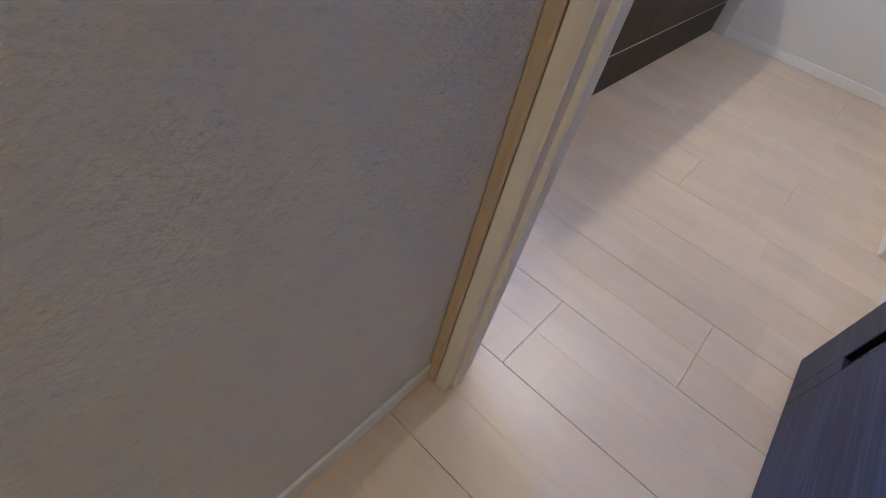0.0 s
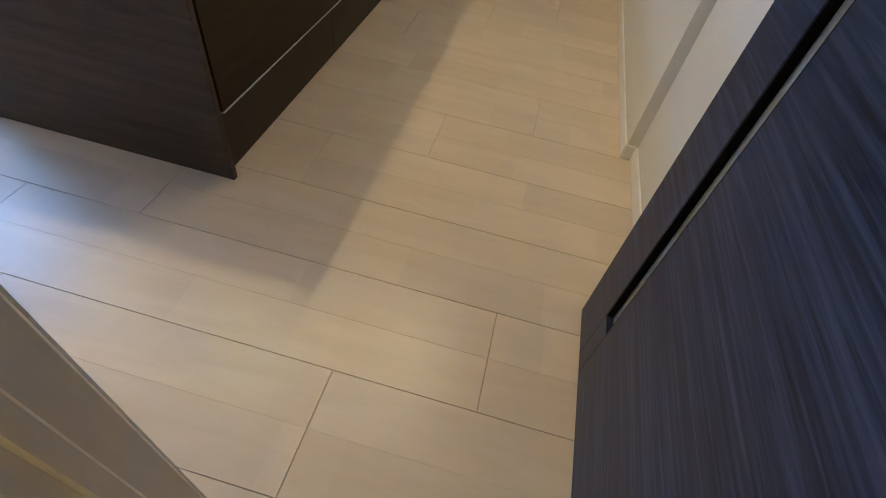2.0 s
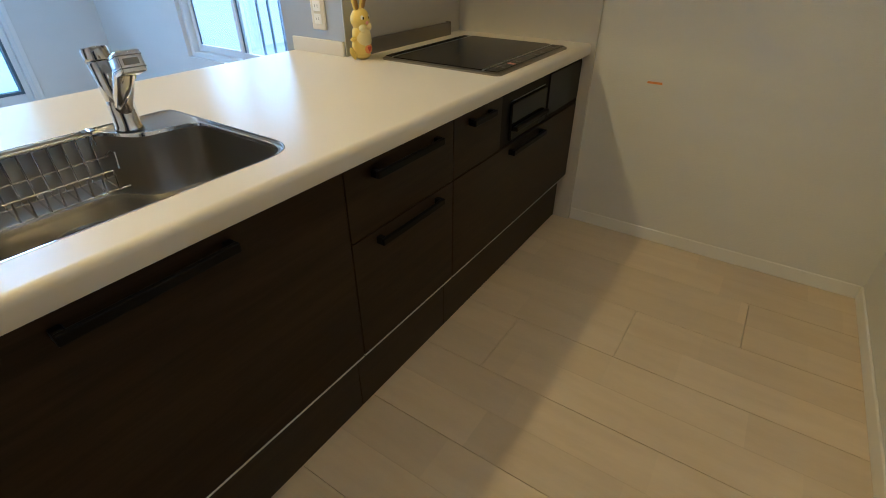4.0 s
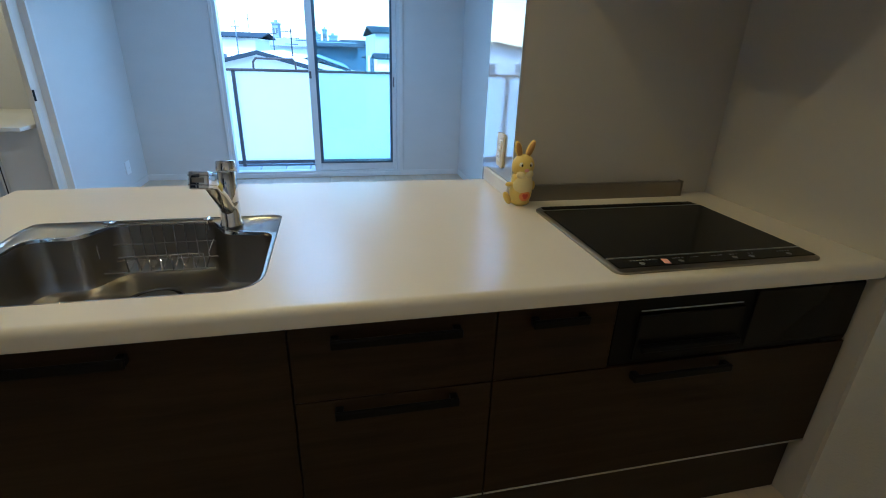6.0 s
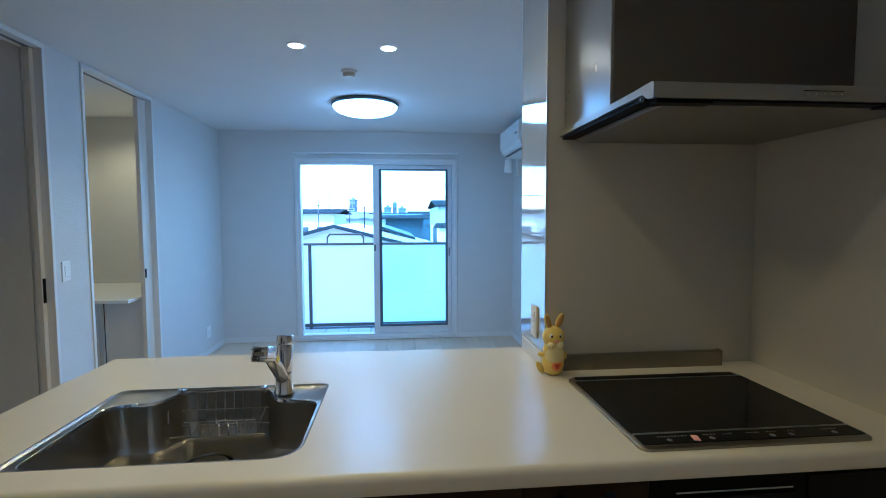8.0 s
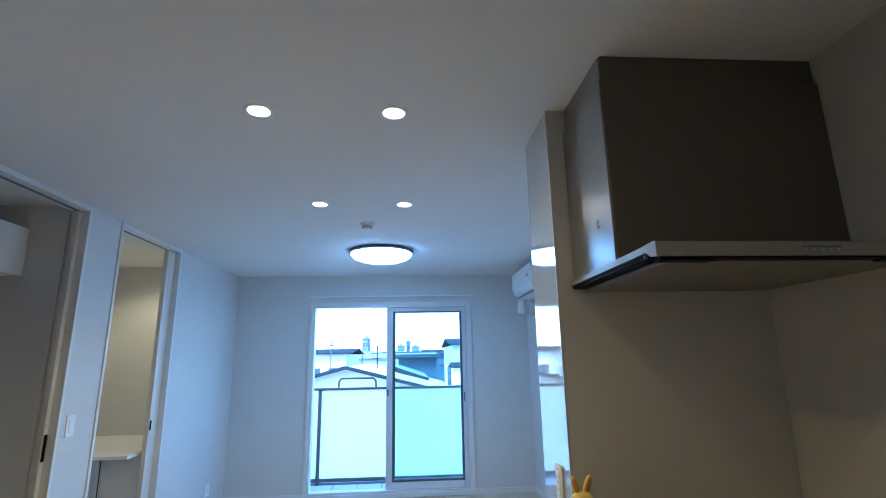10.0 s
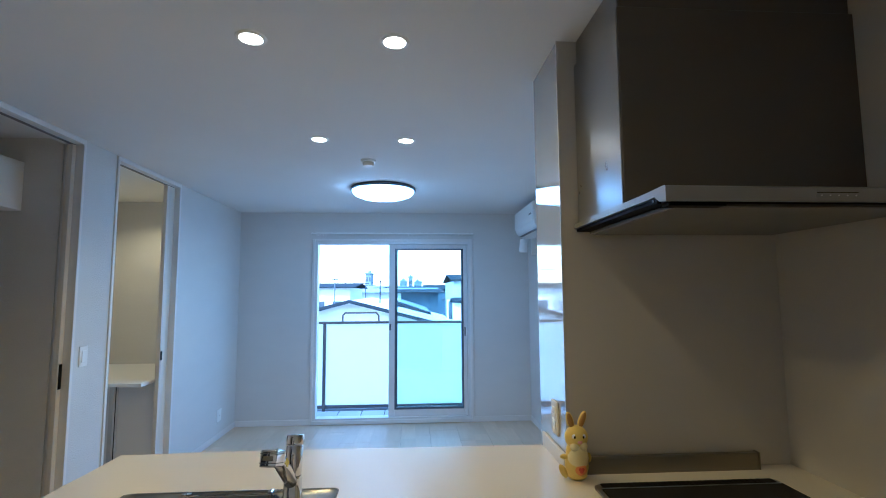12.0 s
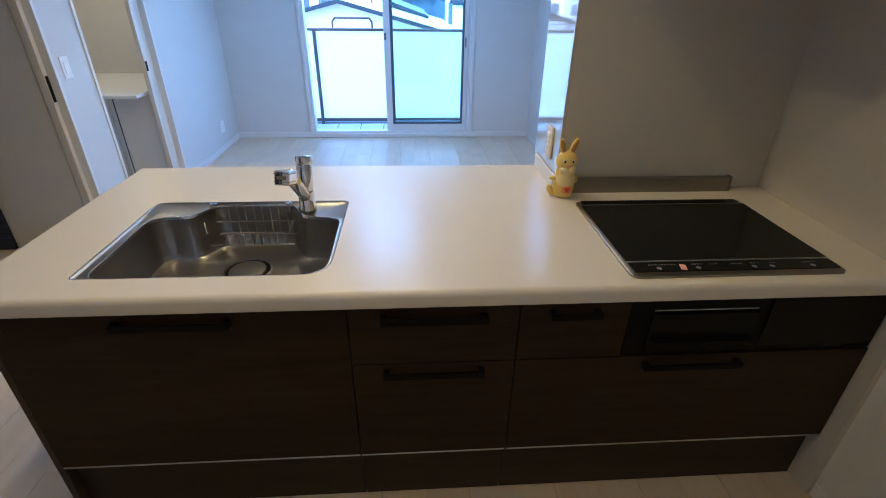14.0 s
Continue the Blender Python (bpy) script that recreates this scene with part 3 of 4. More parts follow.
win = thing("window_1", (0.84, YW, WZ0), "sliding balcony window with white frame, one half pushed open", "window", kind="structure")
window_frame(win, WX0, WX1, YW - 0.012, YW + 0.10, WZ0, WZ1, 0.035, "window_frame", M_SASH)
for a in ((WX0 - 0.030, WX0 + 0.004, WZ0, WZ1 + 0.028), (WX1 - 0.004, WX1 + 0.030, WZ0, WZ1 + 0.028), (WX0 + 0.004, WX1 - 0.004, WZ1 - 0.004, WZ1 + 0.028)):
    part("casing", bx(a[0], a[1], YW - 0.020, YW - 0.0125, a[2], a[3], bevel=0.003), M_TRIM, win)
part("window_sill", bx(WX0 - 0.01, WX1 + 0.01, YW - 0.022, YW + 0.0, WZ0 - 0.030, WZ0 + 0.012, bevel=0.003), M_SASH, win)
for y, dx in ((YW + 0.022, 0.0), (YW + 0.062, 0.012)):
    x0, x1, z0, z1 = 0.795 + dx, WX1 - 0.036, WZ0 + 0.036, WZ1 - 0.036
    for a in ((x0, x0 + 0.072, z0, z1), (x1 - 0.045, x1, z0, z1), (x0 + 0.072, x1 - 0.045, z1 - 0.045, z1), (x0 + 0.072, x1 - 0.045, z0, z0 + 0.075)):
        part("sash", bx(a[0], a[1], y, y + 0.03, a[2], a[3], bevel=0.003), M_SASH, win)
    for a in ((x0 + 0.068, x0 + 0.086, z0 + 0.075, z1 - 0.045), (x1 - 0.066, x1 - 0.045, z0 + 0.075, z1 - 0.045), (x0 + 0.086, x1 - 0.066, z1 - 0.059, z1 - 0.045), (x0 + 0.086, x1 - 0.066, z0 + 0.075, z0 + 0.098)):
        part("gasket", bx(a[0], a[1], y - 0.002, y + 0.022, a[2], a[3]), M_SASHDARK, win)
    p = part("pane", bx(x0 + 0.08, x1 - 0.05, y + 0.013, y + 0.017, z0 + 0.08, z1 - 0.05), M_TINT if dx == 0 else M_GLASS, win, "tinted glass")
    p.visible_shadow = False
part("latch", bx(0.80, 0.822, YW + 0.004, YW + 0.022, 1.03, 1.10, bevel=0.004), M_GREY, win)
part("sash_pull", bx(WX1 - 0.072, WX1 - 0.058, YW + 0.010, YW + 0.022, 0.96, 1.06, bevel=0.003), M_GREY, win)
rodt = thing("curtain_rail", (0.84, YW, 2.11), "white curtain rail above the balcony window", "curtain rail")
part("rail", bx(-0.085, 1.770, YW - 0.055, YW - 0.035, 2.125, 2.142, bevel=0.004), M_PLASTIC, rodt)
for x in (-0.05, 0.40, 0.84, 1.28, 1.73):
    part("bracket", bx(x - 0.012, x + 0.012, YW - 0.05, YW, 2.130, 2.150, bevel=0.003), M_ALU, rodt)
for x in (-0.02, 0.0, 0.02, 0.05, 0.08, 1.02, 1.06, 1.45, 1.5, 1.6, 1.64):
    part("runner", bx(x - 0.004, x + 0.004, YW - 0.05, YW - 0.04, 2.110, 2.125, bevel=0.001), M_PLASTIC, rodt)

# side window, seen past the faucet
win2 = thing("window_2", (XR, 2.5, VZ0), "white sliding side window with clear panes", "window", kind="structure")
def side_bar(name, x0, x1, y0, y1, z0, z1, mat=M_SASH):
    part(name, bx(x0, x1, y0, y1, z0, z1, bevel=0.003), mat, win2)
for a in ((VY0, VY0 + 0.035, VZ0, VZ1), (VY1 - 0.035, VY1, VZ0, VZ1), (VY0 + 0.035, VY1 - 0.035, VZ1 - 0.035, VZ1), (VY0 + 0.035, VY1 - 0.035, VZ0, VZ0 + 0.035)):
    side_bar("window_frame", XR + 0.03, XR + 0.11, *a)
for x, ya, yb in ((XR + 0.045, VY0 + 0.036, 2.545), (XR + 0.078, 2.490, VY1 - 0.036)):
    z0, z1 = VZ0 + 0.036, VZ1 - 0.036
    for a in ((ya, ya + 0.04, z0, z1), (yb - 0.04, yb, z0, z1), (ya + 0.04, yb - 0.04, z1 - 0.04, z1), (ya + 0.04, yb - 0.04, z0, z0 + 0.05)):
        side_bar("sash", x, x + 0.028, *a)
    for a in ((ya + 0.04, ya + 0.05), (yb - 0.05, yb - 0.04)):
        side_bar("gasket", x + 0.008, x + 0.02, a[0], a[1], z0 + 0.05, z1 - 0.04, M_SASHDARK)
    p = part("pane", bx(x + 0.012, x + 0.016, ya + 0.035, yb - 0.035, z0 + 0.045, z1 - 0.035), M_GLASS, win2)
    p.visible_shadow = False
for y in (2.05, 2.17, 2.29, 2.41):
    side_bar("guard_bar", XR + 0.150, XR + 0.165, y - 0.008, y + 0.008, VZ0 - 0.05, VZ1 + 0.05, M_SASHDARK)
for z in (VZ0 - 0.02, VZ1 + 0.02):
    side_bar("guard_rail", XR + 0.12, XR + 0.150, VY0, 2.55, z - 0.012, z + 0.012, M_SASHDARK)

# ---------------------------------------------------------------- lights on the ceiling
def downlight(x, y):
    ob = thing("downlight", (x, y, CEIL), "small round recessed downlight, switched on", "downlight", "ceiling downlights")
    part("trim_ring", turned(bmesh.new(), [(0.039, -0.001), (0.041, -0.006), (0.053, -0.004), (0.056, 0.0)], (x, y, CEIL), 36), M_PLASTIC, ob, smooth=True)
    part("lamp_face", turned(bmesh.new(), [(0.0, -0.0035), (0.0395, -0.0035), (0.0395, -0.001)], (x, y, CEIL), 36), M_GLOW_W, ob, "glowing warm lamp face")
    return ob


for dx, dy in DOWNLIGHTS:
    downlight(dx, dy)
cl = thing("ceiling_light", (0.811, 3.14, CEIL), "round dome ceiling light glowing cool white", "ceiling light")
part("base_ring", turned(bmesh.new(), [(0.0, 0), (0.276, 0), (0.284, -0.008), (0.284, -0.026), (0.276, -0.030), (0.0, -0.030)], (0.811, 3.14, CEIL), 56), M_SASHDARK, cl, "dark rim", smooth=True)
part("dome", turned(bmesh.new(), [(0.272, -0.029), (0.266, -0.044), (0.245, -0.066), (0.19, -0.086), (0.10, -0.097), (0, -0.100)], (0.811, 3.14, CEIL), 56), M_GLOW_C, cl, "glowing milky dome", smooth=True)
sd = thing("smoke_detector", (0.765, 2.25, CEIL), "white round smoke detector on the ceiling", "smoke detector")
part("base", turned(bmesh.new(), [(0, 0), (0.052, 0), (0.052, -0.012), (0.046, -0.016), (0, -0.016)], (0.765, 2.25, CEIL), 32), M_PLASTIC, sd, smooth=True)
part("sensor", turned(bmesh.new(), [(0.040, -0.016), (0.040, -0.030), (0.032, -0.042), (0, -0.044)], (0.765, 2.25, CEIL), 32), M_CREAM, sd, smooth=True)

# ---------------------------------------------------------------- kitchen
TOP = 0.855
KZ = 0.237
SKX0, SKX1, SKY0, SKY1 = 0.195, 0.860, 0.042, 0.552     # square in the slab round the sink
cells_x = [-0.028, SKX0, SKX1, PX - 0.001, XRK - 0.001]
NOSE = 0.016
cells_y = [-0.046 + NOSE, SKY0, SKY1, PY0 - 0.001, 0.915]
bm = bmesh.new()
grid = [[bm.verts.new((x, y, TOP)) for y in cells_y] for x in cells_x]
for i in range(4):
    for j in range(4):
        if (i, j) not in ((1, 1), (3, 3)):
            bm.faces.new((grid[i][j], grid[i + 1][j], grid[i + 1][j + 1], grid[i][j + 1]))
ext = bmesh.ops.extrude_face_region(bm, geom=bm.faces[:])
for v in [g for g in ext["geom"] if isinstance(g, bmesh.types.BMVert)]:
    v.co.z -= 0.046
rim = [e for e in bm.edges if all(abs(v.co.z - TOP) < 1e-6 for v in e.verts) and
       (all(abs(v.co.x + 0.028) < 1e-6 for v in e.verts) or all(abs(v.co.y - 0.915) < 1e-6 for v in e.verts))]
bmesh.ops.bevel(bm, geom=rim, offset=0.012, segments=5, profile=0.5, affect="EDGES")
wt = thing("worktop", (1.2, 0.4, TOP - 0.046), "smooth off-white kitchen worktop with rounded edges", "worktop")
slab = part("slab", bm, M_TOP, wt)
slab.data.polygons.foreach_set("use_smooth", [max(abs(c) for c in f.normal) < 0.9999 for f in slab.data.polygons])
arc = [(-0.046 + NOSE - NOSE * math.sin(radians(9 * i)), TOP - NOSE + NOSE * math.cos(radians(9 * i))) for i in range(11)]
arc += [(-0.046, TOP - 0.040), (-0.0445, TOP - 0.0445), (-0.040, TOP - 0.046), (-0.046 + NOSE, TOP - 0.046)]
bm = bmesh.new()
loft(bm, [[(-0.028, y, z) for y, z in arc], [(XRK - 0.001, y, z) for y, z in arc]], True, True)
part("front_nosing", bm, M_TOP, wt, smooth=True)
part("upstand", bx(PX - 0.012, PX - 0.001, PY0 + 0.006, 0.912, TOP - 0.001, TOP + 0.052, bevel=0.004, seg=2), M_TOP, wt)

sp = thing("side_panel", (0.0, 0.45, 0), "dark brown end panel of the kitchen island", "panel")
part("board", bx(-0.006, 0.014, -0.014, 0.895, 0.0, TOP - 0.046, bevel=0.0015), M_SIDE, sp)
bp_ = thing("island_back_panel", (0.8, 0.89, 0), "dark brown back panel of the kitchen island", "panel")
part("board", bx(0.016, PX - 0.002, 0.875, 0.893, 0.0, TOP - 0.047, bevel=0.0015), M_SIDE, bp_)


def bar_handle(parent, x0, x1, z):
    h = part("handle", bx(x0, x1, -0.047, -0.036, z - 0.010, z + 0.010, bevel=0.003, seg=2), M_BLACK, parent, "matte black bar handle")
    for x in (x0 + 0.010, x1 - 0.010):
        part("handle_post", bx(x - 0.009, x + 0.009, -0.037, -0.0185, z - 0.010, z + 0.010, bevel=0.002), M_BLACK, h)


def front(parent, name, x0, x1, z0, z1):
    return part(name, bx(x0 + 0.0015, x1 - 0.0015, -0.018, 0.0, z0, z1, bevel=0.0012), M_CAB, parent)


def unit(name, x0, x1, label):
    u = thing(name, ((x0 + x1) / 2, 0.3, 0), label, "cabinet", "kitchen base cabinets")
    part("carcass", bx(x0 + 0.001, x1 - 0.001, 0.002, 0.060, KZ, 0.808), M_KICK, u)
    part("kick_board", bx(x0 + 0.001, x1 - 0.001, 0.018, 0.036, 0.004, KZ - 0.004, bevel=0.001), M_KICK, u)
    part("edge_strip", bx(x0 + 0.0025, x1 - 0.0025, -0.0185, 0.001, KZ - 0.0012, KZ + 0.0042, bevel=0.0008), M_ALU, u, "thin bright metal strip")
    return u


FT = 0.805
u1 = unit("sink_cabinet", 0.016, 0.900, "dark brown sink cabinet with one deep drawer front")
bar_handle(front(u1, "drawer_front", 0.016, 0.900, KZ + 0.005, FT), 0.322, 0.612, 0.765)
u2 = unit("drawer_cabinet", 0.900, 1.350, "dark brown cabinet with a shallow and a deep drawer")
bar_handle(front(u2, "drawer_front", 0.900, 1.350, 0.606, FT), 0.985, 1.265, 0.762)
bar_handle(front(u2, "drawer_front", 0.900, 1.350, KZ + 0.005, 0.603), 0.985, 1.265, 0.578)
u3 = unit("hob_cabinet", 1.350, XRK - 0.002, "dark brown cabinet under the hob")
bar_handle(front(u3, "drawer_front", 1.350, 1.650, 0.606, FT), 1.428, 1.566, 0.765)
d5 = front(u3, "drawer_front", 1.350, XRK - 0.004, KZ + 0.005, 0.603)
bar_handle(d5, 1.716, 2.004, 0.578)

gr = thing("built_in_grill", (2.0, 0.0, 0.61), "black built-in grill front under the hob", "grill")
part("frame", bx(1.652, XRK - 0.006, -0.014, 0.0, 0.608, FT, bevel=0.002), M_BLACK, gr)
part("grill_door", bx(1.712, 2.012, -0.026, -0.0145, 0.622, 0.752, bevel=0.003), M_BLACKGLASS, gr, "black glass grill door")
part("grill_handle", bx(1.722, 2.004, -0.046, -0.0265, 0.655, 0.672, bevel=0.004, seg=2), M_BLACK, gr)
part("trim_bar", bx(1.716, 2.008, -0.018, -0.0145, 0.758, 0.7612, bevel=0.001), M_ALU, gr, "thin bright bar")
part("control_flap", bx(2.045, XRK - 0.012, -0.020, -0.0145, 0.625, 0.790, bevel=0.002), M_BLACKGLASS, gr, "black control flap")
part("flap_catch", bx(2.300, 2.375, -0.0235, -0.0202, 0.612, 0.624, bevel=0.001), M_BLACK, gr)

# ---------------------------------------------------------------- hob
hb = thing("induction_hob", (1.945, 0.25, TOP), "black glass induction hob with a steel edge in the worktop", "hob")
hx0, hx1, hy0, hy1 = 1.638, 2.233, -0.005, 0.492


def round_poly(pts, r, n=6):
    """The polygon's corners, each rounded with its radius."""
    out = []
    k = len(pts)
    for i in range(k):
        p, a, b = Vector(pts[i]), Vector(pts[i - 1]), Vector(pts[(i + 1) % k])
        rr = r[i] if isinstance(r, (list, tuple)) else r
        u, v = (a - p).normalized(), (b - p).normalized()
        half = math.acos(max(-1, min(1, u.dot(v)))) / 2
        d = rr / math.tan(half)
        s, e = p + u * d, p + v * d
        for t in range(n + 1):
            w = t / n
            out.append(tuple((1 - w) ** 2 * s + 2 * w * (1 - w) * p + w * w * e))
    return out


def plate(bm, x0, x1, y0, y1, z0, z1, r, edge):
    o = round_poly([(x0, y0), (x1, y0), (x1, y1), (x0, y1)], r)
    i = round_poly([(x0 + edge, y0 + edge), (x1 - edge, y0 + edge), (x1 - edge, y1 - edge), (x0 + edge, y1 - edge)], r * 0.8)
    loft(bm, [[(x, y, z0) for x, y in o], [(x, y, z1 - edge * 0.6) for x, y in o], [(x, y, z1) for x, y in i]], True, True)
    return bm


part("rim", plate(bmesh.new(), hx0, hx1, hy0, hy1, TOP, TOP + 0.010, 0.026, 0.007), M_STEELMATTE, hb, "brushed steel edge", smooth=True)
part("glass_top", plate(bmesh.new(), hx0 + 0.010, hx1 - 0.010, hy0 + 0.070, hy1 - 0.048, TOP + 0.0085, TOP + 0.0125, 0.006, 0.002), M_BLACKGLASS, hb)
ctl = part("control_strip", plate(bmesh.new(), hx0 + 0.012, hx1 - 0.012, hy0 + 0.014, hy0 + 0.066, TOP + 0.0085, TOP + 0.0115, 0.006, 0.002), M_BLACKGLASS, hb)
part("seam_bar", bx(hx0 + 0.010, hx1 - 0.010, hy0 + 0.066, hy0 + 0.0695, TOP + 0.009, TOP + 0.013), M_ALU, hb, "thin metal bar")
part("vent_strip", plate(bmesh.new(), hx0 + 0.02, hx1 - 0.02, hy1 - 0.044, hy1 - 0.008, TOP + 0.0085, TOP + 0.0125, 0.005, 0.002), M_BLACK, hb)
part("vent_bar", bx(hx0 + 0.014, hx1 - 0.014, hy1 - 0.0475, hy1 - 0.0445, TOP + 0.009, TOP + 0.0130), M_ALU, hb)
for i in range(26):
    x = hx0 + 0.05 + i * 0.0190
    part("vent_slat", bx(x, x + 0.006, hy1 - 0.040, hy1 - 0.012, TOP + 0.0122, TOP + 0.0140), M_BLACK, hb)
for x in (1.722, 1.830, 1.985, 2.035, 2.150):
    part("button", tube(bmesh.new(), (x, hy0 + 0.030, TOP + 0.011), (x, hy0 + 0.030, TOP + 0.0125), 0.0070, n=18), M_GREY, ctl)
rng = random.Random(5)
for x0, n in ((1.700, 9), (1.818, 4), (1.868, 3), (1.930, 4), (1.985, 3), (2.040, 2), (2.130, 5)):
    for i in range(n):
        xa, h = x0 + i * 0.0088, rng.uniform(0.003, 0.0055)
        part("marking", bx(xa, xa + rng.uniform(0.004, 0.0068), hy0 + 0.046, hy0 + 0.046 + h, TOP + 0.0114, TOP + 0.0119), M_GREY, ctl)
tag = bx(-0.008, 0.008, -0.014, 0.014, 0.0, 0.0008)
bmesh.ops.transform(tag, matrix=pose(1.790, hy0 + 0.034, TOP + 0.0116, 0, 0, -14), verts=tag.verts[:])
part("sticker", tag, M_PINK, hb, "small red sticker")

gd = thing("hob_back_guard", (1.95, 0.59, TOP), "long satin steel guard behind the hob", "splash guard")
bm = bmesh.new()
prof = [(0.586, 0.0), (0.612, 0.0), (0.612, 0.053), (0.592, 0.055), (0.589, 0.050)]
lo = [bm.verts.new((1.655, y, TOP + z)) for y, z in prof]
hi = [bm.verts.new((2.256, y, TOP + z)) for y, z in prof]
bm.faces.new(lo), bm.faces.new(hi)
for i in range(5):
    j = (i + 1) % 5
    bm.faces.new((lo[i], lo[j], hi[j], hi[i]))
part("channel", bm, M_STEELMATTE, gd)
for x in (1.652, 2.254):
    part("end_cap", bx(x, x + 0.005, 0.584, 0.613, TOP, TOP + 0.057, bevel=0.001), M_STEELMATTE, gd)

# ---------------------------------------------------------------- sink
sk = thing("sink", (0.53, 0.28, TOP - 0.19), "brushed steel kitchen sink set in the worktop", "sink")
so = round_poly([(0.201, 0.050), (0.853, 0.050), (0.853, 0.543), (0.201, 0.543)], [0.012, 0.085, 0.026, 0.034], 8)
so2 = round_poly([(0.204, 0.053), (0.850, 0.053), (0.850, 0.540), (0.204, 0.540)], [0.012, 0.083, 0.025, 0.033], 8)
basin = [(0.232, 0.062), (0.842, 0.062), (0.838, 0.407), (0.712, 0.428), (0.660, 0.529), (0.405, 0.531), (0.354, 0.437), (0.232, 0.430)]
radii = [0.045, 0.085, 0.045, 0.045, 0.045, 0.045, 0.045, 0.055]


def basin_ring(s, z, r=1.0):
    cx, cy = 0.53, 0.275
    pts = [(cx + (x - cx) * s, cy + (y - cy) * (s if y < 0.3 else s - 0.0)) for x, y in basin]
    return [(x, y, z) for x, y in round_poly(pts, [q * r for q in radii], 7)]


bi = [(x, y) for x, y, z in basin_ring(1.0, 0)]


def resample(pts, like):
    """The loop of pts met by rays from the centre towards each point of like."""
    c = Vector((0.53, 0.275))
    out = []
    for q in like:
        d = (Vector(q) - c).normalized()
        best = None
        for a, b in zip(pts, pts[1:] + pts[:1]):
            a, b = Vector(a) - c, Vector(b) - c
            e = b - a
            den = d.x * e.y - d.y * e.x
            if abs(den) < 1e-9:
                continue
            t = (a.x * e.y - a.y * e.x) / den
            u = (a.x * d.y - a.y * d.x) / den
            if t > 0 and -1e-6 <= u <= 1 + 1e-6:
                best = t if best is None else max(best, t)
        out.append(c + d * best)
    return out


def blend(p, q, w):
    return [(a[0] * (1 - w) + b[0] * w, a[1] * (1 - w) + b[1] * w) for a, b in zip(p, q)]


oo, o2 = resample(so, bi), resample(so2, bi)
sq = resample([(SKX0, SKY0), (SKX1, SKY0), (SKX1, SKY1), (SKX0, SKY1)], bi)
hole = [(SKX0, SKY0), (SKX1, SKY0), (SKX1, SKY1), (SKX0, SKY1)]
for q in hole:
    i = min(range(len(sq)), key=lambda k: (Vector(sq[k]) - Vector(q)).length)
    sq[i] = Vector(q)
bm = bmesh.new()
loft(bm, [[(x, y, TOP) for x, y in sq], [(x, y, TOP) for x, y in oo], [(x, y, TOP - 0.012) for x, y in oo]], False)
part("sink_cutout", bm, M_TOP, wt)
# bead in paler metal than the sink, to draw the highlight round the rim
bm = bmesh.new()
loft(bm, [[(x, y, TOP - 0.004) for x, y in oo], [(x, y, TOP + 0.0008) for x, y in blend(oo, o2, 0.4)], [(x, y, TOP + 0.0008) for x, y in blend(oo, o2, 0.9)], [(x, y, TOP - 0.004) for x, y in o2]], False)
part("rim_highlight", bm, M_CHROME, sk, "outer bead, brighter metal for the highlight line", smooth=True)
bm = bmesh.new()
loft(bm, [[(x, y, TOP - 0.011) for x, y in oo], [(x, y, TOP - 0.0030) for x, y in o2],
          [(x, y, TOP - 0.0075) for x, y in blend(o2, bi, 0.16)], [(x, y, TOP - 0.0082) for x, y in blend(o2, bi, 0.84)], [(x, y, TOP - 0.0080) for x, y in blend(o2, bi, 0.90)]], False)
part("rim", bm, M_STEEL, sk, smooth=True)
# lip in the same paler metal, for the thin highlight on the basin edge
bm = bmesh.new()
loft(bm, [[(x, y, TOP - 0.0085) for x, y in blend(o2, bi, 0.88)], [(x, y, TOP - 0.0055) for x, y in blend(o2, bi, 0.93)], [(x, y, TOP - 0.0065) for x, y in blend(o2, bi, 0.98)], [(x, y, TOP - 0.0150) for x, y in bi]], False)
part("lip_highlight", bm, M_CHROME, sk, "rolled lip of the basin, brighter metal for its highlight", smooth=True)
bm = bmesh.new()
rings = [basin_ring(1.0, TOP - 0.014), basin_ring(0.992, TOP - 0.06), basin_ring(0.982, TOP - 0.128), basin_ring(0.972, TOP - 0.146), basin_ring(0.955, TOP - 0.155), basin_ring(0.92, TOP - 0.159), basin_ring(0.86, TOP - 0.161)]
cir = [Vector((0.527, 0.362)) + (Vector(q) - Vector((0.53, 0.275))).normalized() * 0.080 for q in bi]
last = [(x, y) for x, y, z in rings[-1]]
for w, z in ((0.35, -0.163), (0.7, -0.165), (1.0, -0.168)):
    rings.append([(x, y, TOP + z) for x, y in blend(last, cir, w)])
loft(bm, rings, False)
part("basin", bm, M_STEEL, sk, smooth=True)
DR = (0.527, 0.362, TOP - 0.1695)
dr = part("drain", turned(bmesh.new(), [(0.083, 0.0), (0.083, 0.003), (0.074, 0.004), (0.071, -0.004), (0.060, -0.004), (0.058, 0.004), (0.0, 0.008)], DR, 48), M_STEEL, sk, "round drain cover", smooth=True)
part("drain_gap", turned(bmesh.new(), [(0.0715, -0.003), (0.0715, -0.001), (0.0595, -0.001), (0.0595, -0.003)], DR, 48), M_BLACK, dr, "black ring gap")

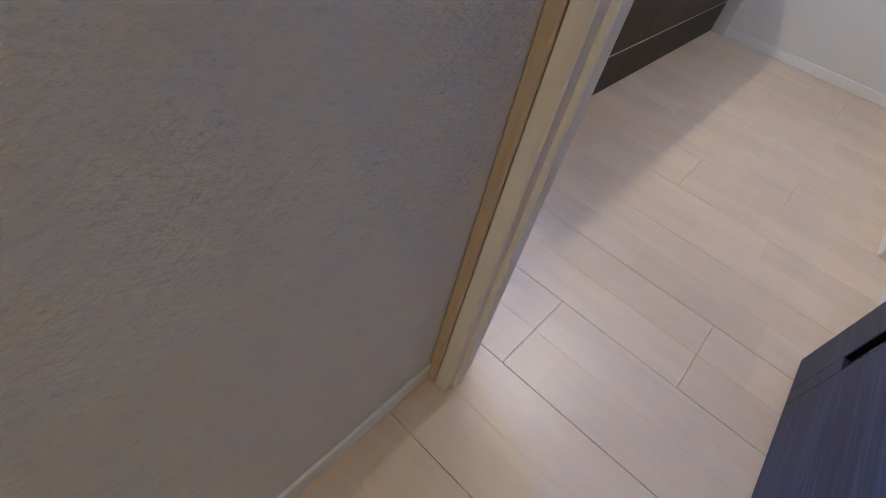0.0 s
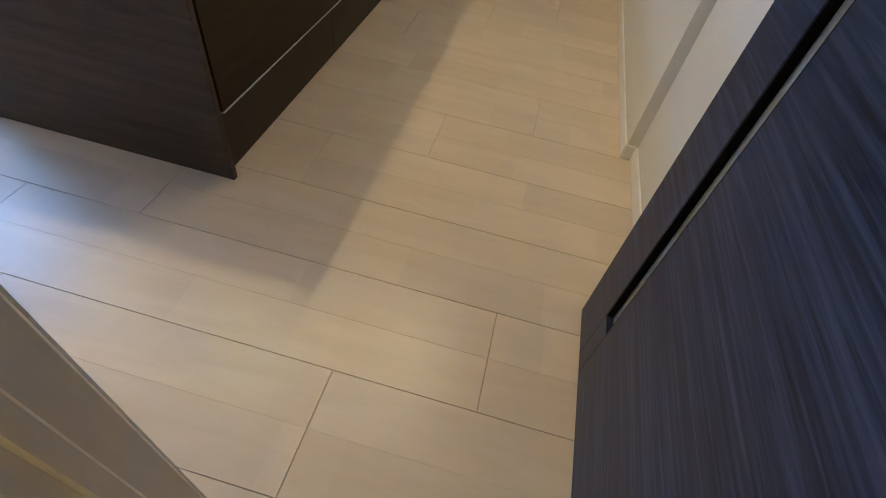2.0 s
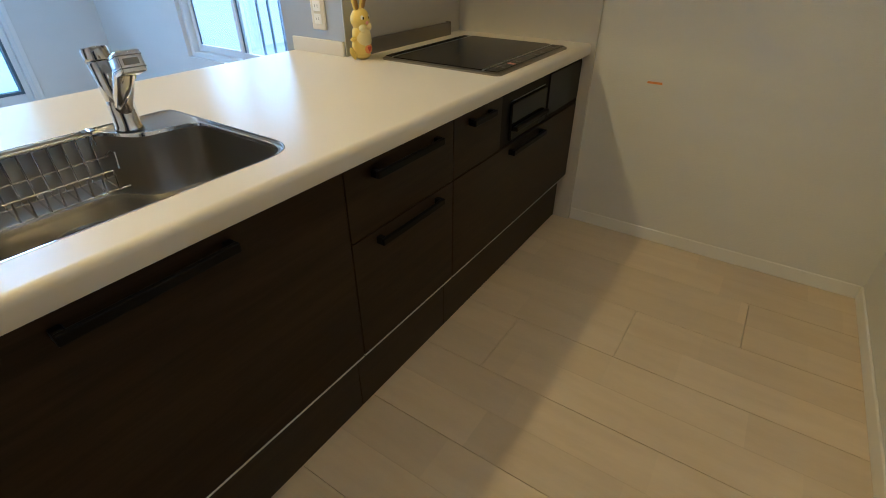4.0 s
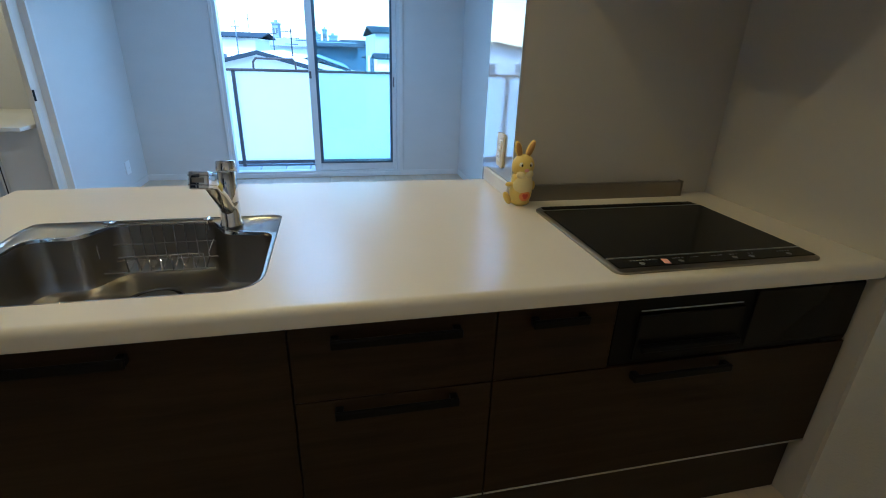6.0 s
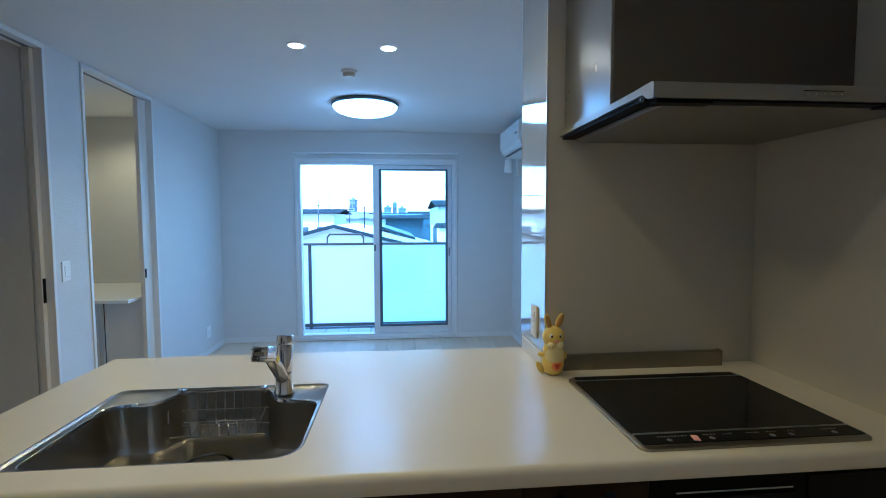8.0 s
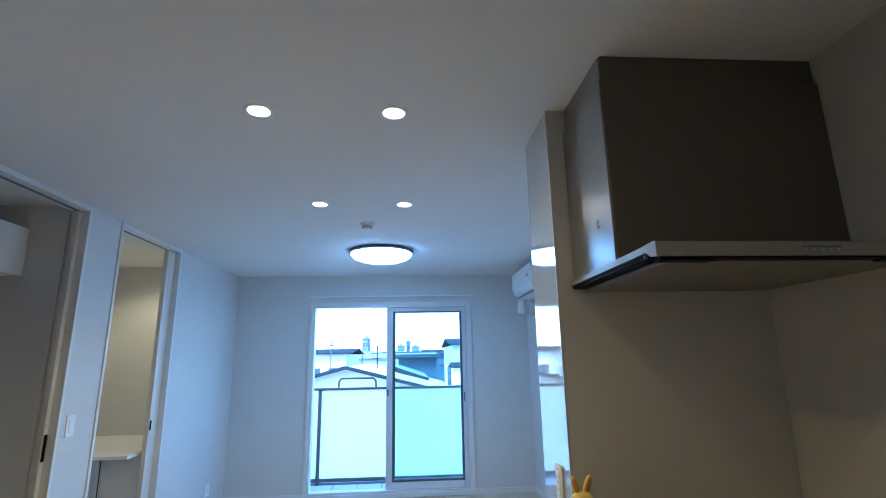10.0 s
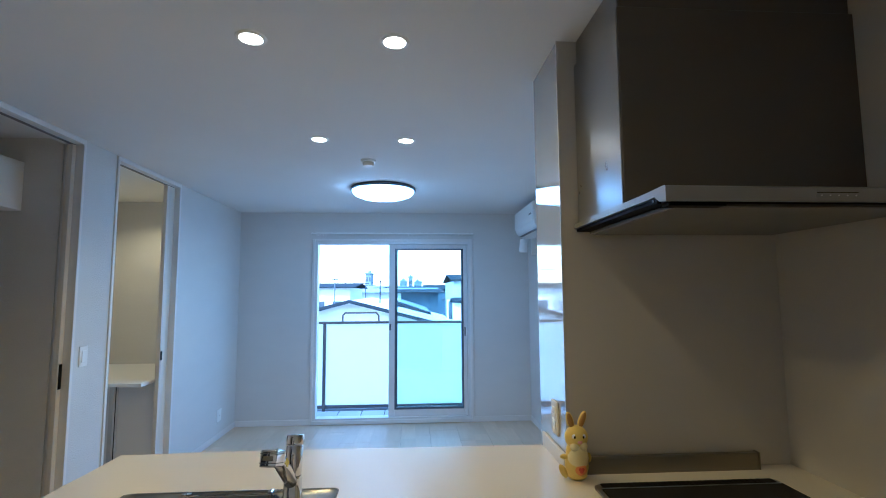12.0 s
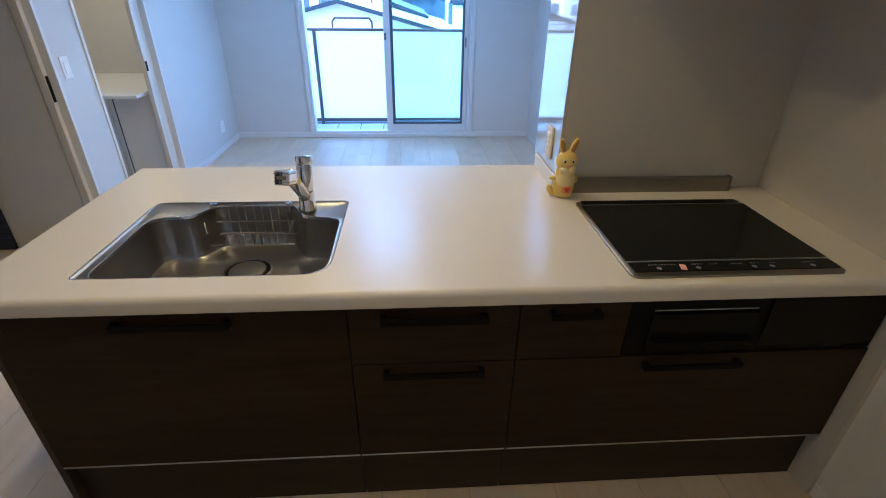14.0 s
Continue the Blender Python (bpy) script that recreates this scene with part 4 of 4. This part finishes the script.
# wire pocket hooked over the back edge of the basin
rk = thing("sink_wire_rack", (0.54, 0.46, TOP - 0.1), "chrome wire rack hanging in the back of the sink", "wire rack")
yb, yf = 0.517, 0.455
for x in [0.445 + 0.028 * i for i in range(8)]:
    part("wire", rod(bmesh.new(), [(x, yb, TOP - 0.006), (x, yb - 0.006, TOP - 0.110), (x, yf, TOP - 0.122), (x, yf - 0.004, TOP - 0.075)], 0.0021, 8), M_CHROME, rk)
for y, z, xa, xb in ((yb, -0.006, 0.385, 0.665), (yf - 0.004, -0.075, 0.430, 0.640), (yf, -0.122, 0.385, 0.665), (yb - 0.006, -0.110, 0.385, 0.665), (yb - 0.003, -0.062, 0.372, 0.668)):
    part("frame_wire", rod(bmesh.new(), [(xa, y, TOP + z), (xb, y, TOP + z)], 0.0022, 8), M_STEEL, rk)
for x, s in ((0.385, -1), (0.655, 1)):
    part("side_loop", rod(bmesh.new(), [(x, yf - 0.004, TOP - 0.075), (x + s * 0.012, yf + 0.02, TOP - 0.045), (x + s * 0.012, yb - 0.02, TOP - 0.045), (x, yb - 0.003, TOP - 0.062)], 0.002, 8), M_CHROME, rk)
for x in (0.395, 0.650):
    part("hook", rod(bmesh.new(), [(x, yb, TOP - 0.03), (x, yb, TOP + 0.001), (x, yb + 0.018, TOP + 0.002), (x, yb + 0.022, TOP - 0.005)], 0.0026, 8), M_CHROME, rk)
    part("hook_plate", bx(x - 0.014, x + 0.014, yb + 0.004, yb + 0.020, TOP - 0.002, TOP + 0.0015, bevel=0.001), M_CHROME, rk)

# ---------------------------------------------------------------- faucet
FX, FY = 0.720, 0.486
fc = thing("faucet", (FX, FY, TOP), "chrome single-lever kitchen faucet with an angled spray head", "faucet")
part("base", turned(bmesh.new(), [(0, 0.0), (0.031, 0.0), (0.031, 0.005), (0.0275, 0.010), (0.0275, 0.058), (0.0255, 0.066), (0, 0.068)], (FX, FY, TOP - 0.004), 32), M_CHROME, fc, smooth=True)
part("column", tube(bmesh.new(), (FX, FY, TOP + 0.045), (FX - 0.001, FY + 0.026, TOP + 0.140), 0.0245, 0.0255, n=32, bevel=0.002), M_CHROME, fc, smooth=True)
part("lever", tube(bmesh.new(), (FX - 0.001, FY + 0.0265, TOP + 0.142), (FX - 0.001, FY + 0.0335, TOP + 0.170), 0.0272, 0.0268, n=32, bevel=0.003), M_CHROME, fc, smooth=True)
arm = part("spout_arm", tube(bmesh.new(), (FX, FY - 0.004, TOP + 0.040), (FX - 0.016, FY - 0.124, TOP + 0.162), 0.0205, 0.0195, n=28, bevel=0.002), M_CHROME, fc, smooth=True)
HEAD = pose(FX - 0.020, FY - 0.143, TOP + 0.160, -16, 0, -8)


def head_block(*a, **k):
    bm = bx(*a, **k)
    bmesh.ops.transform(bm, matrix=HEAD, verts=bm.verts[:])
    return bm


head = part("spray_head", head_block(-0.0235, 0.0235, -0.030, 0.032, -0.022, 0.021, bevel=0.005, seg=3), M_CHROME, fc, smooth=True)
part("switch_button", head_block(-0.014, 0.014, -0.0315, -0.0298, -0.006, 0.006, bevel=0.0005), M_GREY, head, "grey switch button")
for z in (0.0105, -0.0125):
    part("head_groove", head_block(-0.0239, 0.0239, -0.0305, 0.022, z, z + 0.0022, bevel=0.0006), M_GREY, head)
along = Vector((-0.016, -0.120, 0.122)).to_track_quat("Z", "Y").to_matrix().to_4x4()
side = 1 if (along @ Vector((1, 0, 0))).x > 0 else -1
tag = bx(min(side * 0.0188, side * 0.0206), max(side * 0.0188, side * 0.0206), -0.008, 0.008, -0.012, 0.012)
bmesh.ops.transform(tag, matrix=Matrix.Translation((FX - 0.0120, FY - 0.094, TOP + 0.1315)) @ along, verts=tag.verts[:])
part("sticker", tag, M_STICKER, arm, "yellow sticker")

# ---------------------------------------------------------------- extractor hood
hd_ = thing("range_hood", (2.03, 0.35, 1.66), "dark grey extractor hood with a flat silver canopy", "range hood")
part("body", bx(1.672, XRK - 0.001, 0.262, PY0 - 0.001, 1.698, 2.288, bevel=0.002), M_HOOD, hd_)
# thin sheets over the side faces, coloured as if lit
part("lit_side", bx(1.6685, 1.6722, 0.266, PY0 - 0.002, 1.702, 2.284, bevel=0.001), M_HOODSIDE, hd_, "satin hood side, its light put into a paler colour")
part("lit_side", bx(1.6785, 1.6822, 0.280, PY0 - 0.002, 2.290, CEIL - 0.003, bevel=0.001), M_HOODSIDE, hd_, "satin hood side, its light put into a paler colour")
part("filler_panel", bx(1.682, XRK - 0.001, 0.274, PY0 - 0.001, 2.2885, CEIL - 0.001, bevel=0.002), M_HOOD, hd_)
bm = bmesh.new()
prof = [(0.010, 1.664), (0.010, 1.698), (0.018, 1.702), (0.10, 1.700), (PY0 - 0.001, 1.700), (PY0 - 0.001, 1.682), (0.06, 1.682), (0.04, 1.668)]
lo = [bm.verts.new((1.652, y, z)) for y, z in prof]
hi = [bm.verts.new((XRK - 0.001, y, z)) for y, z in prof]
bm.faces.new(lo), bm.faces.new(hi)
for i in range(len(prof)):
    j = (i + 1) % len(prof)
    bm.faces.new((lo[i], lo[j], hi[j], hi[i]))
can = part("canopy", bm, M_HOODTRIM, hd_, "silver canopy plate")
# solid black slab and bars draw the dark of the gaps under the canopy
part("suction_shade", bx(1.662, XRK - 0.004, 0.030, PY0 - 0.002, 1.672, 1.681), M_BLACK, hd_, "black slab for the shade in the suction gap")
part("front_lip_shade", bx(1.664, 1.800, 0.018, 0.052, 1.6555, 1.6645, bevel=0.001), M_BLACK, hd_, "black bar for the shade under the front lip")
part("front_lip_shade", bx(1.800, 2.230, 0.018, 0.052, 1.6600, 1.6645), M_BLACK, hd_)
part("front_lip_shade", bx(2.230, XRK - 0.004, 0.018, 0.052, 1.6555, 1.6645, bevel=0.001), M_BLACK, hd_)
part("baffle_plate", bx(1.700, XRK - 0.035, 0.055, PY0 - 0.025, 1.658, 1.6715, bevel=0.003), M_BAFFLE, hd_, "smooth grey baffle plate")
part("control_pad", bx(2.010, 2.120, 0.0080, 0.0098, 1.674, 1.692, bevel=0.001), M_HOODTRIM, can)
for i in range(5):
    part("button", tube(bmesh.new(), (2.022 + i * 0.021, 0.0076, 1.679), (2.022 + i * 0.021, 0.0062, 1.679), 0.0018, n=10), M_ALU, can)
part("button_bar", bx(2.012, 2.112, 0.0068, 0.0082, 1.6850, 1.6866), M_BLACK, can)
part("side_clip", bx(1.653, 1.664, 0.052, 0.082, 1.6655, 1.6795, bevel=0.001), M_BLACK, can)
part("rivet", tube(bmesh.new(), (1.6535, 0.067, 1.673), (1.6515, 0.067, 1.673), 0.0034, n=10), M_CHROME, can)

# ---------------------------------------------------------------- rabbit
bm = bmesh.new()
mats = [M_YELLOW, M_CREAMFUR, M_ORANGE, M_PINK, M_EAR, M_BLACK, M_RED, M_PLASTIC]


def blob(k, c, r, m=None, n=24):
    first = len(bm.faces)
    ball(bm, c, r, n, m)
    bm.faces.ensure_lookup_table()
    for f in bm.faces[first:]:
        f.material_index = k


rx, ry, rz = 1.612, 0.555, TOP
blob(0, (rx, ry, rz + 0.046), (0.038, 0.032, 0.052))
blob(0, (rx, ry, rz + 0.014), (0.033, 0.028, 0.0145))
blob(0, (rx, ry, rz + 0.085), (0.035, 0.029, 0.040))
blob(0, (rx, ry - 0.002, rz + 0.133), (0.038, 0.032, 0.038))
blob(0, (rx - 0.019, ry, rz + 0.184), (0.0120, 0.008, 0.030), pose(0, 0, 0, 0, -16, 0))
blob(0, (rx + 0.021, ry, rz + 0.186), (0.0120, 0.008, 0.031), pose(0, 0, 0, 0, 22, 0))
blob(4, (rx - 0.019, ry - 0.0050, rz + 0.184), (0.0090, 0.0055, 0.025), pose(0, 0, 0, 0, -16, 0))
blob(4, (rx + 0.021, ry - 0.0050, rz + 0.186), (0.0090, 0.0055, 0.026), pose(0, 0, 0, 0, 22, 0))
blob(1, (rx - 0.014, ry - 0.024, rz + 0.108), (0.015, 0.012, 0.013))
blob(1, (rx + 0.015, ry - 0.024, rz + 0.110), (0.014, 0.012, 0.014))
blob(1, (rx + 0.001, ry - 0.010, rz + 0.070), (0.034, 0.025, 0.046))
blob(3, (rx + 0.002, ry - 0.031, rz + 0.124), (0.0085, 0.005, 0.0065))
for s in (-1, 1):
    blob(7, (rx + s * 0.014, ry - 0.0262, rz + 0.140), (0.0088, 0.0045, 0.0095))
    blob(5, (rx + s * 0.0135, ry - 0.0304, rz + 0.139), (0.0040, 0.0015, 0.0048), None, 12)
blob(0, (rx - 0.041, ry - 0.002, rz + 0.072), (0.015, 0.008, 0.008))
blob(0, (rx - 0.044, ry + 0.004, rz + 0.024), (0.011, 0.009, 0.024), pose(0, 0, 0, 0, -28, 0))
blob(0, (rx + 0.038, ry, rz + 0.066), (0.011, 0.009, 0.016))
blob(2, (rx + 0.004, ry - 0.0285, rz + 0.038), (0.019, 0.0055, 0.018))
for s in (-1, 1):
    blob(6, (rx + 0.004 + s * 0.0042, ry - 0.0335, rz + 0.0405), (0.0058, 0.0022, 0.0052), None, 14)
blob(6, (rx + 0.004, ry - 0.0335, rz + 0.0345), (0.0062, 0.0022, 0.0070), pose(0, 0, 0, 0, 45, 0), 14)
rab = tagged(mesh_object("rabbit_figurine", bm, mats, True), "yellow plastic rabbit figurine on the worktop", "figurine")

# ---------------------------------------------------------------- balcony and town
dk = thing("balcony", (0.84, 5.1, -0.05), "narrow balcony with a brown rail and milky panels", "balcony", kind="structure")
part("slab", bx(-1.4, 3.2, YW + 0.12, 5.62, -0.30, -0.112), M_GROUND, dk)
part("post", bx(-0.130, -0.090, 5.48, 5.52, -0.112, 1.045, bevel=0.004), M_RAIL, dk)
part("post", bx(2.20, 2.24, 5.48, 5.52, -0.112, 1.045, bevel=0.004), M_RAIL, dk)
part("post", bx(-1.30, -1.26, 5.48, 5.52, -0.112, 1.045, bevel=0.004), M_RAIL, dk)
part("top_rail", bx(-1.35, 2.9, 5.47, 5.53, 1.045, 1.075, bevel=0.006, seg=2), M_RAIL, dk)
part("bottom_rail", bx(-1.35, 2.9, 5.485, 5.515, -0.065, -0.022, bevel=0.004), M_RAIL, dk)
for x0, x1 in ((-1.26, -0.13), (-0.09, 2.20), (2.24, 2.9)):
    part("milky_panel", bx(x0, x1, 5.497, 5.505, -0.022, 1.045), M_MILK, dk, "milky white balcony panel")
part("bedding_bar", rod(bmesh.new(), [(0.125, 5.49, 1.07), (0.128, 5.485, 1.15), (0.16, 5.48, 1.19), (0.575, 5.48, 1.19), (0.607, 5.485, 1.15), (0.610, 5.49, 1.07)], 0.012, 12), M_RAIL, dk, "bent tube on the rail", smooth=True)
part("outer_curb", bx(-1.4, 3.2, 5.53, 5.64, -0.112, -0.08), M_HOUSEG, dk)

town = thing("ground_base", (0, 60, -8), "grey town ground far below", "ground", kind="structure")
bm = bmesh.new()
bmesh.ops.create_grid(bm, x_segments=8, y_segments=8, size=1500)
bmesh.ops.translate(bm, verts=bm.verts[:], vec=(0, 700, -8))
part("sheet", bm, M_GROUND, town)


def house(x, y, w, d, z_eave, z_ridge, wall, roof, label, along_x=False, rows=2, cols=3, o=0.45):
    """A house whose near face is at y, with a gable or a long roof side towards the camera."""
    h = thing("house", (x, y + d / 2, -8), label, "house", "town houses")
    bm = bx(x - w / 2, x + w / 2, y, y + d, -8, z_eave)
    if not along_x:
        a = [bm.verts.new((x - w / 2, yy, z_eave)) for yy in (y, y + d)]
        b = [bm.verts.new((x + w / 2, yy, z_eave)) for yy in (y, y + d)]
        c = [bm.verts.new((x, yy, z_ridge)) for yy in (y, y + d)]
        bm.faces.new((a[0], b[0], c[0])), bm.faces.new((a[1], c[1], b[1]))
    part("wall", bm, wall, h)
    bm = bmesh.new()
    th = 0.07
    if along_x:
        quads = [((x - w / 2 - o, y - o, z_eave), (x + w / 2 + o, y - o, z_eave), (x + w / 2 + o, y + d / 2, z_ridge), (x - w / 2 - o, y + d / 2, z_ridge)),
                 ((x - w / 2 - o, y + d / 2, z_ridge), (x + w / 2 + o, y + d / 2, z_ridge), (x + w / 2 + o, y + d + o, z_eave), (x - w / 2 - o, y + d + o, z_eave))]
    else:
        k = (z_ridge - z_eave) / (w / 2) * o
        quads = [((x - w / 2 - o, y - o, z_eave - k), (x, y - o, z_ridge), (x, y + d + o, z_ridge), (x - w / 2 - o, y + d + o, z_eave - k)),
                 ((x, y - o, z_ridge), (x + w / 2 + o, y - o, z_eave - k), (x + w / 2 + o, y + d + o, z_eave - k), (x, y + d + o, z_ridge))]
    for q in quads:
        lo = [bm.verts.new(p) for p in q]
        hi = [bm.verts.new((p[0], p[1], p[2] + th)) for p in q]
        bm.faces.new(lo), bm.faces.new(hi)
        for i in range(4):
            bm.faces.new((lo[i], lo[(i + 1) % 4], hi[(i + 1) % 4], hi[i]))
    part("roof", bm, roof, h)
    if not along_x:
        for sx in (-1, 1):
            bm = bmesh.new()
            ends = [(x + sx * (w / 2 + o), z_eave - k), (x, z_ridge)]
            f = [bm.verts.new((ex, y - o - 0.05, ez + dz)) for ex, ez in ends for dz in (-0.04, th + 0.02)]
            g = [bm.verts.new((ex, y - o - 0.01, ez + dz)) for ex, ez in ends for dz in (-0.04, th + 0.02)]
            for q in ((f[0], f[1], f[3], f[2]), (g[0], g[1], g[3], g[2]), (f[0], f[2], g[2], g[0]), (f[1], f[3], g[3], g[1]), (f[0], f[1], g[1], g[0]), (f[2], f[3], g[3], g[2])):
                bm.faces.new(q)
            bmesh.ops.recalc_face_normals(bm, faces=bm.faces[:])
            part("verge", bm, M_ROOFD, h, "dark roof edge")
    for r in range(rows):
        for c in range(cols):
            cx, cz = x - w / 2 + w * (c + 0.5) / cols, z_eave - 1.4 - r * 2.7
            wd = part("window", bx(cx - 0.55, cx + 0.55, y - 0.05, y + 0.02, cz - 0.5, cz + 0.5), M_HOUSEW, h)
            part("pane", bx(cx - 0.48, cx + 0.48, y - 0.06, y - 0.045, cz - 0.43, cz + 0.43), M_PANE, wd)
    return h


house(-1.2, 16.5, 7.0, 9, 0.22, 1.12, M_HOUSEW, M_ROOFW, "white gabled house with a dark roof edge close to the balcony")
house(-5.85, 34, 4.6, 8, 1.80, 2.15, M_HOUSEW, M_ROOFD, "white house with a low dark roof", True)
house(1.45, 30, 2.4, 8, 1.40, 1.62, M_BLUEWALL, M_ROOFD, "blue-grey clad building with a flat dark roof", True, 0)
house(0.33, 22, 2.2, 8, 0.58, 0.95, M_HOUSEG, M_ROOFL, "low grey house with a pale metal roof")
house(5.6, 33, 3.2, 8, 0.9, 1.5, M_HOUSEW, M_ROOFD, "small white house with a dark slate roof")
house(3.45, 22, 0.9, 6, 2.0, 2.35, M_HOUSEG, M_ROOFD, "narrow grey house with a dark roof", True, 1, 2, 0.14)
house(3.30, 20, 0.8, 1.5, 0.98, 1.14, M_HOUSEW, M_ROOFD, "small white annexe with a dark roof", True, 1, 1, 0.12)
house(10.2, 30, 4.0, 8, 1.2, 2.2, M_HOUSEW, M_ROOFD, "white house with a dark roof and verge")
house(-1.2, 48, 9, 10, 1.4, 1.9, M_HOUSEW, M_ROOFL, "white house with a pale roof beyond the gable", True)
house(-11, 40, 8, 9, 1.6, 2.2, M_HOUSEG, M_ROOFD, "grey house with a dark roof")
house(14, 55, 12, 10, 1.4, 2.2, M_HOUSEW, M_ROOFL, "wide white house with a pale roof", True)
house(4, 70, 14, 10, 1.9, 2.3, M_BLUEWALL, M_ROOFD, "wide blue-grey building with a dark roof", True)


def tower(x, y, w, d, top, floors, cols, label):
    b = thing("apartment_building", (x, y + d / 2, -8), label, "apartment building", "far blocks")
    part("wall", bx(x - w / 2, x + w / 2, y, y + d, -8, top), M_TOWER, b)
    part("parapet", bx(x - w / 2 - 0.3, x + w / 2 + 0.3, y - 0.3, y + d + 0.3, top, top + 0.5), M_TOWER, b)
    part("roof_plant", bx(x - w / 5, x + w / 6, y + d * 0.3, y + d * 0.7, top + 0.5, top + 1.4), M_TOWER, b)
    for r in range(floors):
        for c in range(cols):
            cx, cz = x - w / 2 + w * (c + 0.5) / cols, top - 2.0 - r * 3.0
            part("window", bx(cx - w / cols * 0.36, cx + w / cols * 0.36, y - 0.06, y, cz - 0.8, cz + 0.8), M_PANE, b)


tower(-16.15, 180, 2.0, 10, 8.4, 5, 2, "slender tall grey apartment block far off")
tower(-3.4, 200, 2.8, 10, 6.0, 3, 2, "narrow grey apartment block far off")
tower(-0.4, 205, 1.7, 10, 7.9, 5, 1, "narrow tall grey apartment block far off")
tower(2.7, 200, 3.2, 12, 5.6, 3, 3, "grey apartment block far off")
tower(-30, 230, 24, 14, 4.5, 2, 8, "long low apartment block far off")
tower(30, 230, 26, 14, 4.0, 2, 8, "long low apartment block far off")

def utility_pole(x, y, top, arm):
    p = thing("utility_pole", (x, y, -8), "grey concrete utility pole between the houses", "utility pole", "town poles")
    part("shaft", tube(bmesh.new(), (x, y, -8), (x, y, top), 0.06, 0.035, n=12), M_SASHDARK, p)
    part("crossarm", bx(x - arm, x + arm, y - 0.03, y + 0.03, top - 0.40, top - 0.34), M_ROOFD, p)


def roof_aerial(x, y, z0, z1):
    a = thing("roof_aerial", (x, y, z0), "thin metal roof aerial", "aerial", "roof aerials")
    part("mast", tube(bmesh.new(), (x, y, z0), (x, y, z1), 0.025, n=8), M_ROOFD, a)
    for k in range(3):
        z = z1 - 0.12 - 0.22 * k
        part("rod", tube(bmesh.new(), (x - 0.35 + 0.06 * k, y, z), (x + 0.35 - 0.06 * k, y, z), 0.015, n=6), M_ROOFD, a)


for px, py, pt, pa in ((-8.4, 36, 3.6, 0.8), (-4.50, 33, 2.75, 0.25), (7.6, 44, 3.8, 0.9), (-3.05, 40, 2.6, 0.3)):
    utility_pole(px, py, pt, pa)
for ax, ay, a0, a1 in ((-4.3, 37, 2.0, 3.4), (-6.6, 37, 2.0, 3.2), (-0.4, 20, 1.0, 2.0), (3.6, 33, 1.3, 2.4), (10.6, 33, 2.2, 3.6)):
    roof_aerial(ax, ay, a0, a1)
for hx, hy, hw, he, hr, hwall, hroof in ((-16, 75, 11, 2.0, 2.7, M_HOUSEW, M_ROOFD), (-7, 95, 12, 2.1, 2.8, M_HOUSEG, M_ROOFL), (10, 100, 13, 2.2, 3.0, M_HOUSEW, M_ROOFD), (22, 90, 11, 2.2, 3.1, M_HOUSEG, M_ROOFD), (-26, 110, 14, 2.4, 3.3, M_HOUSEW, M_ROOFL), (18, 130, 14, 2.6, 3.6, M_HOUSEG, M_ROOFL)):
    house(hx, hy, hw, 9, he, hr, hwall, hroof, "far house above the other roofs", True, 1, 4)

neighbour = thing("neighbour_house", (9.0, 2.5, -8), "white neighbouring house beside the side window", "house")
part("wall", bx(9.0, 14.0, -4, 9, -8, 0.2), M_HOUSEW, neighbour)
part("roof", bx(8.5, 14.5, -4.5, 9.5, 0.2, 0.5), M_ROOFL, neighbour)

# ---------------------------------------------------------------- floor strips, balcony tiles
floor_ob = bpy.data.objects["floor"]


def piece_mesh(name, w, l, h, bevel, mat):
    bm = box(bmesh.new(), -w / 2, w / 2, -l / 2, l / 2, -h, 0, bevel=bevel)
    me = bpy.data.meshes.new(name)
    bm.to_mesh(me)
    bm.free()
    me.materials.append(mat)
    return me


strips = {}


def strip(x0, x1, y0, y1):
    key = (round(x1 - x0, 3), round(y1 - y0, 3))
    if key not in strips:
        strips[key] = piece_mesh("floor_strip", x1 - x0, y1 - y0, 0.009, 0.0006, M_FLOOR)
    ob = new("floor_strip", strips[key])
    ob.parent = floor_ob
    ob.location = ((x0 + x1) / 2, (y0 + y1) / 2, 0)


BW, BL, STEP = 0.2965, 1.456, 0.364
for k in range(-12, 12):
    bx0 = -0.827 + BW * k
    if bx0 + BW < HX0 or bx0 > XR:
        continue
    off = -0.567 - STEP * k
    lo_y = HY0 if bx0 < XL - T else YB - 0.005
    hi_y = HY1 if bx0 + BW < XL - 1.3 else YW
    n0 = math.floor((lo_y - off) / BL)
    for j in range(n0, n0 + 6):
        y0, y1 = max(lo_y, off + j * BL), min(hi_y, off + (j + 1) * BL)
        if y1 - y0 < 0.02:
            continue
        strip(bx0 + 0.0008, bx0 + BW / 2 - 0.00005, y0 + 0.0007, y1 - 0.0007)
        strip(bx0 + BW / 2 + 0.00005, bx0 + BW - 0.0008, y0 + 0.0007, y1 - 0.0007)

tile_mesh = piece_mesh("balcony_tile", 0.29, 0.29, 0.014, 0.003, M_TILE)
for i in range(8):
    for j in range(3):
        ob = new("balcony_tile", tile_mesh)
        ob.parent = dk
        ob.matrix_parent_inverse = Matrix.Translation(dk.location).inverted()
        ob.location = (-0.35 + i * 0.30, YW + 0.28 + j * 0.30, -0.097)
